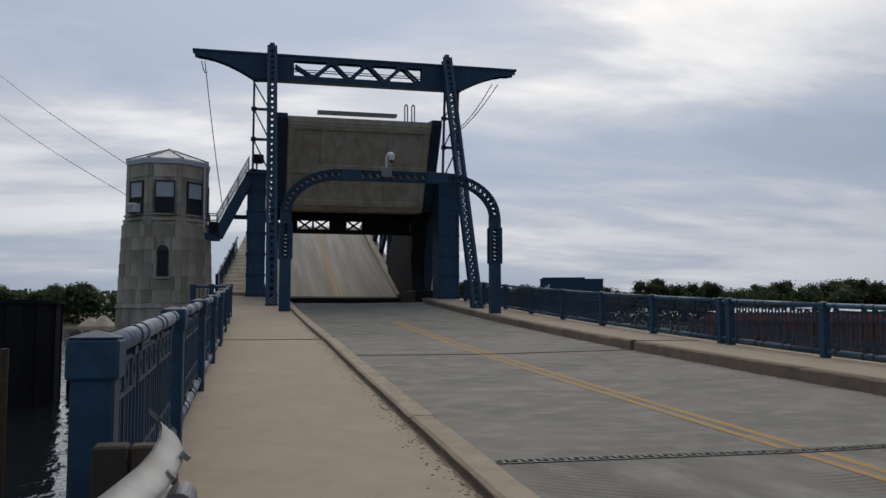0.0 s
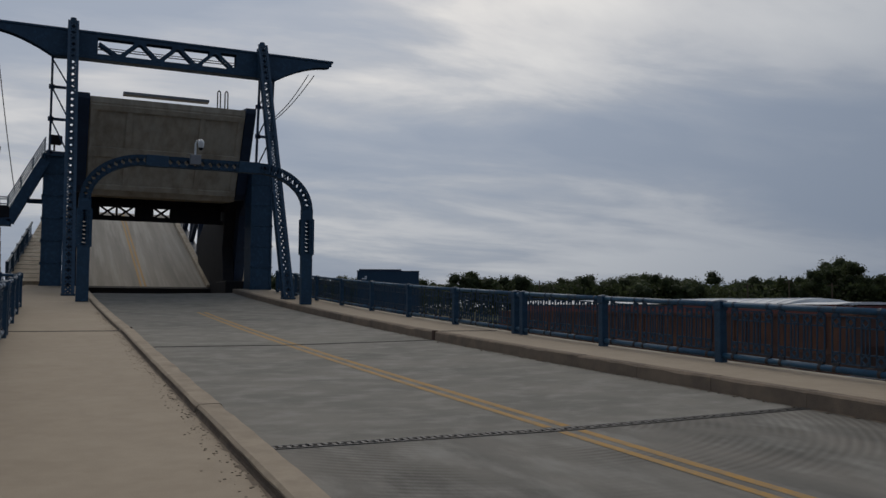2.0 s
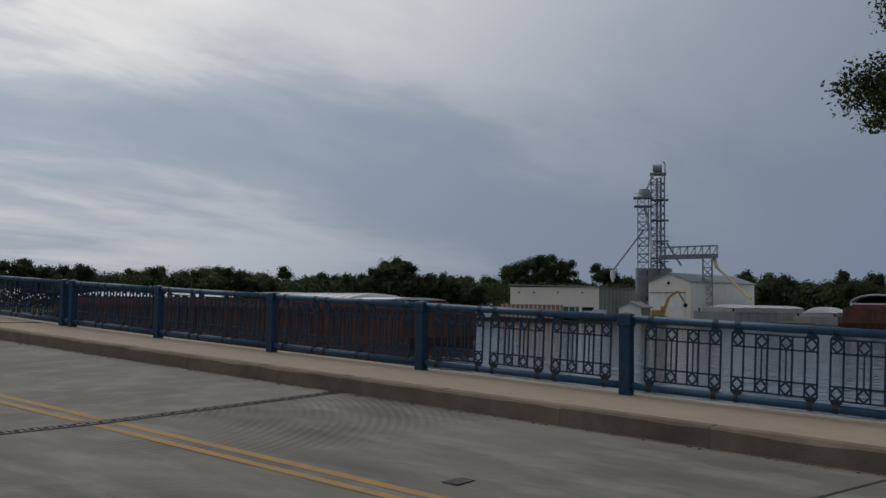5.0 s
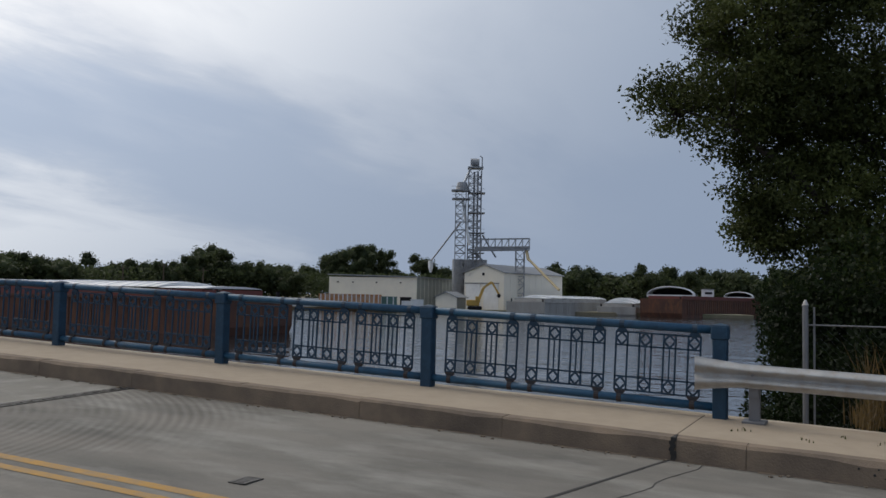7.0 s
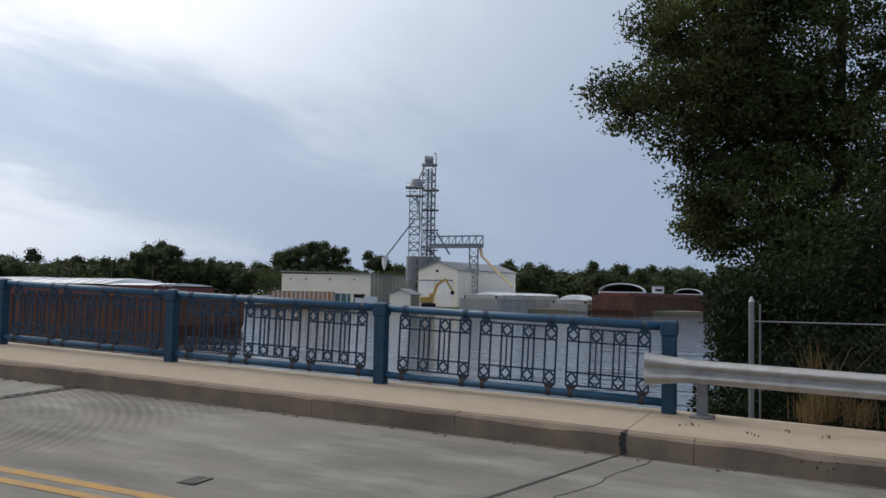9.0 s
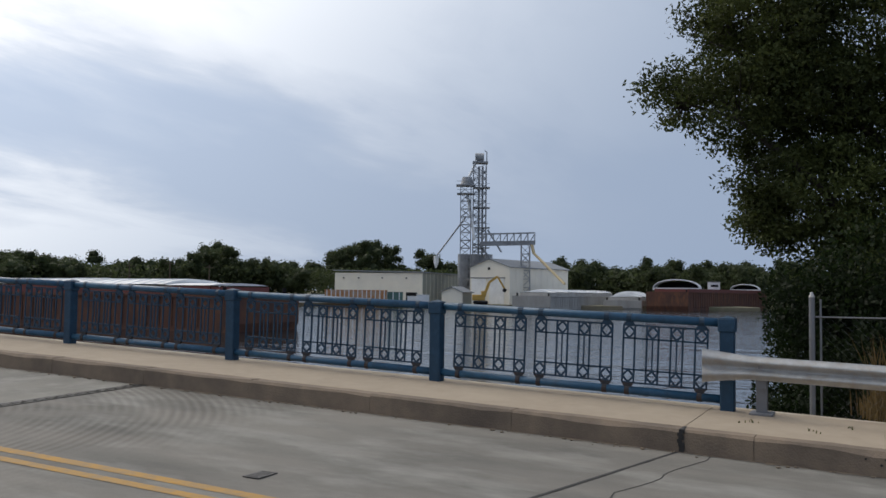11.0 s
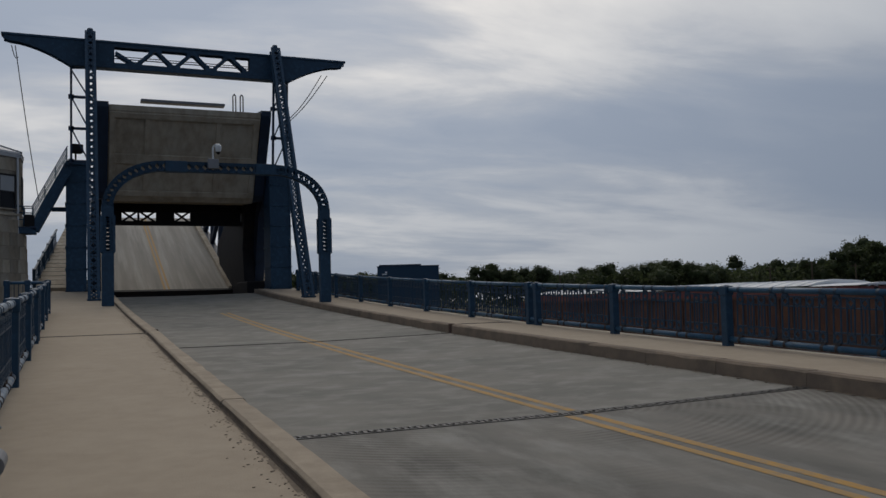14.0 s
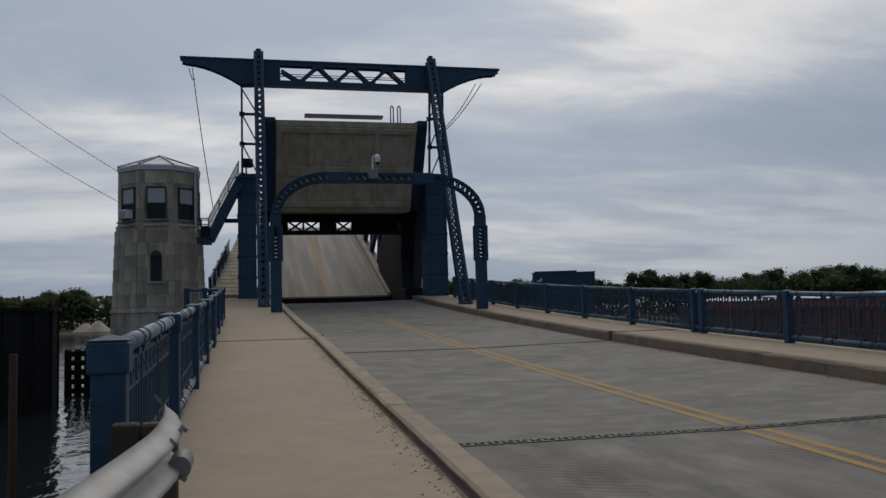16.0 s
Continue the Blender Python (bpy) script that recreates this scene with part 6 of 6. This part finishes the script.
big_tree("large leafy tree leaning over the river beside the bridge end", (17.5, -0.6, -2.4),
         [("trunk", [(17.8, -0.8, -2.5), (17.7, -0.6, 0.5), (17.9, -0.9, 3.5), (18.2, -1.0, 7.0), (18.0, -0.6, 10.5)], 0.17),
          ("limb", [(17.8, -0.7, 1.8), (17.2, 0.6, 3.4), (16.95, 1.8, 4.5), (16.9, 2.6, 4.8)], 0.09),
          ("limb", [(17.9, -0.9, 3.8), (17.4, 0.8, 5.2), (17.1, 1.6, 5.7), (17.0, 2.3, 6.0)], 0.08),
          ("limb", [(18.1, -1.0, 4.6), (18.3, -2.6, 6.6), (18.2, -3.4, 9.0)], 0.12)],
         [(17.2, 1.8, 4.9, 1.25, 0.75), (17.0, 2.8, 5.0, 0.8, 0.28), (17.3, 1.3, 6.3, 1.3, 1.2), (17.4, 2.1, 6.6, 0.8, 0.28), (17.6, 0.75, 5.0, 1.3, 1.4), (17.9, 0.2, 7.4, 1.3, 1.1), (17.6, 1.2, 7.9, 1.0, 0.7),
          (17.6, 0.5, 3.0, 1.35, 1.5), (17.5, 1.35, 3.5, 0.75, 0.45), (17.7, -0.5, 1.4, 1.4, 1.6), (17.8, -1.6, 2.5, 1.65, 1.9), (17.4, 1.3, 2.6, 0.6, 0.35), (18.0, -3.0, 5.8, 1.6, 1.4), (18.3, -0.6, 6.2, 1.5, 1.2), (18.1, 0.0, 4.6, 1.2, 0.9), (18.2, -1.5, 4.3, 1.3, 1.0), (18.0, -1.0, 9.0, 1.9, 1.5), (18.2, -3.6, 8.0, 2.0, 1.6), (17.8, -3.8, 3.0, 2.2, 2.0)], 230000, 0.048, 11)

shrubs = []
rng = np.random.default_rng(5)
for x, y, z, r in ((15.2, 0.55, -0.7, 0.9), (15.5, -0.4, 0.1, 1.1), (14.6, -1.5, 0.0, 1.2), (15.0, 0.2, -1.9, 0.9), (14.5, -3.0, 0.2, 1.4), (15.5, -2.0, 1.0, 1.3), (16.2, 0.3, 0.4, 0.9), (13.3, 0.35, -0.7, 0.65), (13.2, -0.5, 0.1, 0.9), (12.7, -1.6, 0.2, 1.1), (13.4, -1.2, 1.5, 1.2), (12.5, -3.0, 0.5, 1.4), (13.6, -2.6, 2.2, 1.5), (14.4, 0.2, 1.0, 0.9)):
    b = thing("shrub", "dense dark green shrub on the bank beside the water", "shrub", group="bank shrubs")
    n_ = 9000
    o = rng.normal(size=(n_, 3))
    o *= (rng.random(n_) ** 0.4 / np.linalg.norm(o, axis=1))[:, None]
    o *= 1 + 0.22 * np.sin(o[:, :1] * 7 + y) + 0.18 * np.sin(o[:, 1:2] * 9 + x)
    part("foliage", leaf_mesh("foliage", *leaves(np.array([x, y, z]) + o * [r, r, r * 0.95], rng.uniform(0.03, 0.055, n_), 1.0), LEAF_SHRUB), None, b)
    stems = Shape()
    for k in range(5):
        stems.tube((x + rng.uniform(-0.2, 0.2), y + rng.uniform(-0.2, 0.2), -2.9), (x + rng.uniform(-r, r) * 0.5, y + rng.uniform(-r, r) * 0.5, z + r * 0.3), 0.03, 0.012, 6)
    part("stems", stems, BARK, b)

near_bank = Shape()
rows = []
for i in range(15):
    f = i / 14
    rows.append([(10.42 + (19 - 10.42) * j / 12, 0.55 + 0.25 * math.sin(j * 1.3) - 0.06 * j - f * 14, -0.08 + rise(-f * 14) - (0 if j == 0 else 0.05 * j + 0.03 * math.sin(i * 1.7 + j)) - (2.6 * max(0.0, 1 - f * 9))) for j in range(13)])
whole("near_bank", near_bank.sheet(rows), SAND, "rough earth bank beside the bridge end", "ground", kind="structure")


def blades(name, label, spots, per, height, mat, category):
    s_v, s_f = [], []
    for x, y, z in spots:
        for k in range(per):
            bx, by = x + rng.normal() * 0.06, y + rng.normal() * 0.06
            h_ = height * rng.uniform(0.5, 1.1)
            lean = rng.normal(size=2) * 0.22 * h_
            w_ = 0.006 + 0.004 * rng.random()
            i0 = len(s_v)
            ang = rng.uniform(0, math.pi)
            cx, cy = math.cos(ang) * w_, math.sin(ang) * w_
            s_v += [(bx - cx, by - cy, z), (bx + cx, by + cy, z), (bx + cx + lean[0] * 0.4, by + cy + lean[1] * 0.4, z + h_ * 0.6), (bx - cx + lean[0] * 0.4, by - cy + lean[1] * 0.4, z + h_ * 0.6), (bx + lean[0], by + lean[1], z + h_)]
            s_f += [(i0, i0 + 1, i0 + 2, i0 + 3), (i0 + 3, i0 + 2, i0 + 4)]
    sh = Shape()
    sh.v, sh.f = s_v, s_f
    whole(name, sh, mat, label, category, kind="stuff", fix=False)


blades("dry_grass", "tall dry straw-coloured grass on the bank behind the guardrail", [(11.3 + rng.uniform(-0.4, 1.2), -0.5 + rng.uniform(-2.2, 0.35), -0.15) for k in range(45)], 10, 0.32, STRAW, "grass")
blades("seed_grass", "tall grass stalks with pale seed heads", [(11.5 + rng.uniform(-0.2, 0.5), -0.55 + rng.uniform(-0.35, 0.2), -0.15) for k in range(9)], 6, 0.95, STRAW, "grass")
blades("sidewalk_weeds", "small green weeds growing from sidewalk cracks", [(9.5, 0.72, rise(0.7) - 0.06), (9.3, 0.1, rise(0.1) - 0.06), (9.75, -0.2, rise(-0.2) - 0.06), (9.6, -0.55, rise(-0.5) - 0.06)], 5, 0.04, WEED, "weeds")

# chain-link fence behind the guardrail
fence = thing("chain_link_fence", "grey steel chain-link fence posts and wire on the bank", "fence")
for y in (0.22, -2.8, -5.8):
    post = part("post", Shape().tube((10.9, y, -0.5), (10.9, y, 1.22), 0.032, sides=12), GREY_STEEL, fence)
    part("post_cap", Shape().tube((10.9, y, 1.22), (10.9, y, 1.28), 0.036, 0.012, 12), GALVANISED, post)
part("tension_bar", Shape().tube((10.92, 0.13, -0.3), (10.92, 0.13, 1.2), 0.012, sides=6), GREY_STEEL, fence)
part("top_rail", Shape().tube((10.9, 0.2, 1.0), (10.9, -5.8, 1.0), 0.009, sides=8), GREY_STEEL, fence)
mesh_wire = Shape()
for k in range(70):
    y0 = 0.12 - k * 0.085
    for sgn in (-1, 1):
        ya, yb = y0, y0 + sgn * 1.2
        yb2 = min(0.12, max(-5.8, yb))
        f = (yb2 - ya) / (yb - ya)
        mesh_wire.tube((10.9, ya, -0.2), (10.9, yb2, -0.2 + 1.2 * f), 0.0005, sides=3, caps=False)
part("wire_mesh", mesh_wire, GREY_STEEL, fence, "thin grey wire mesh", fix=False)
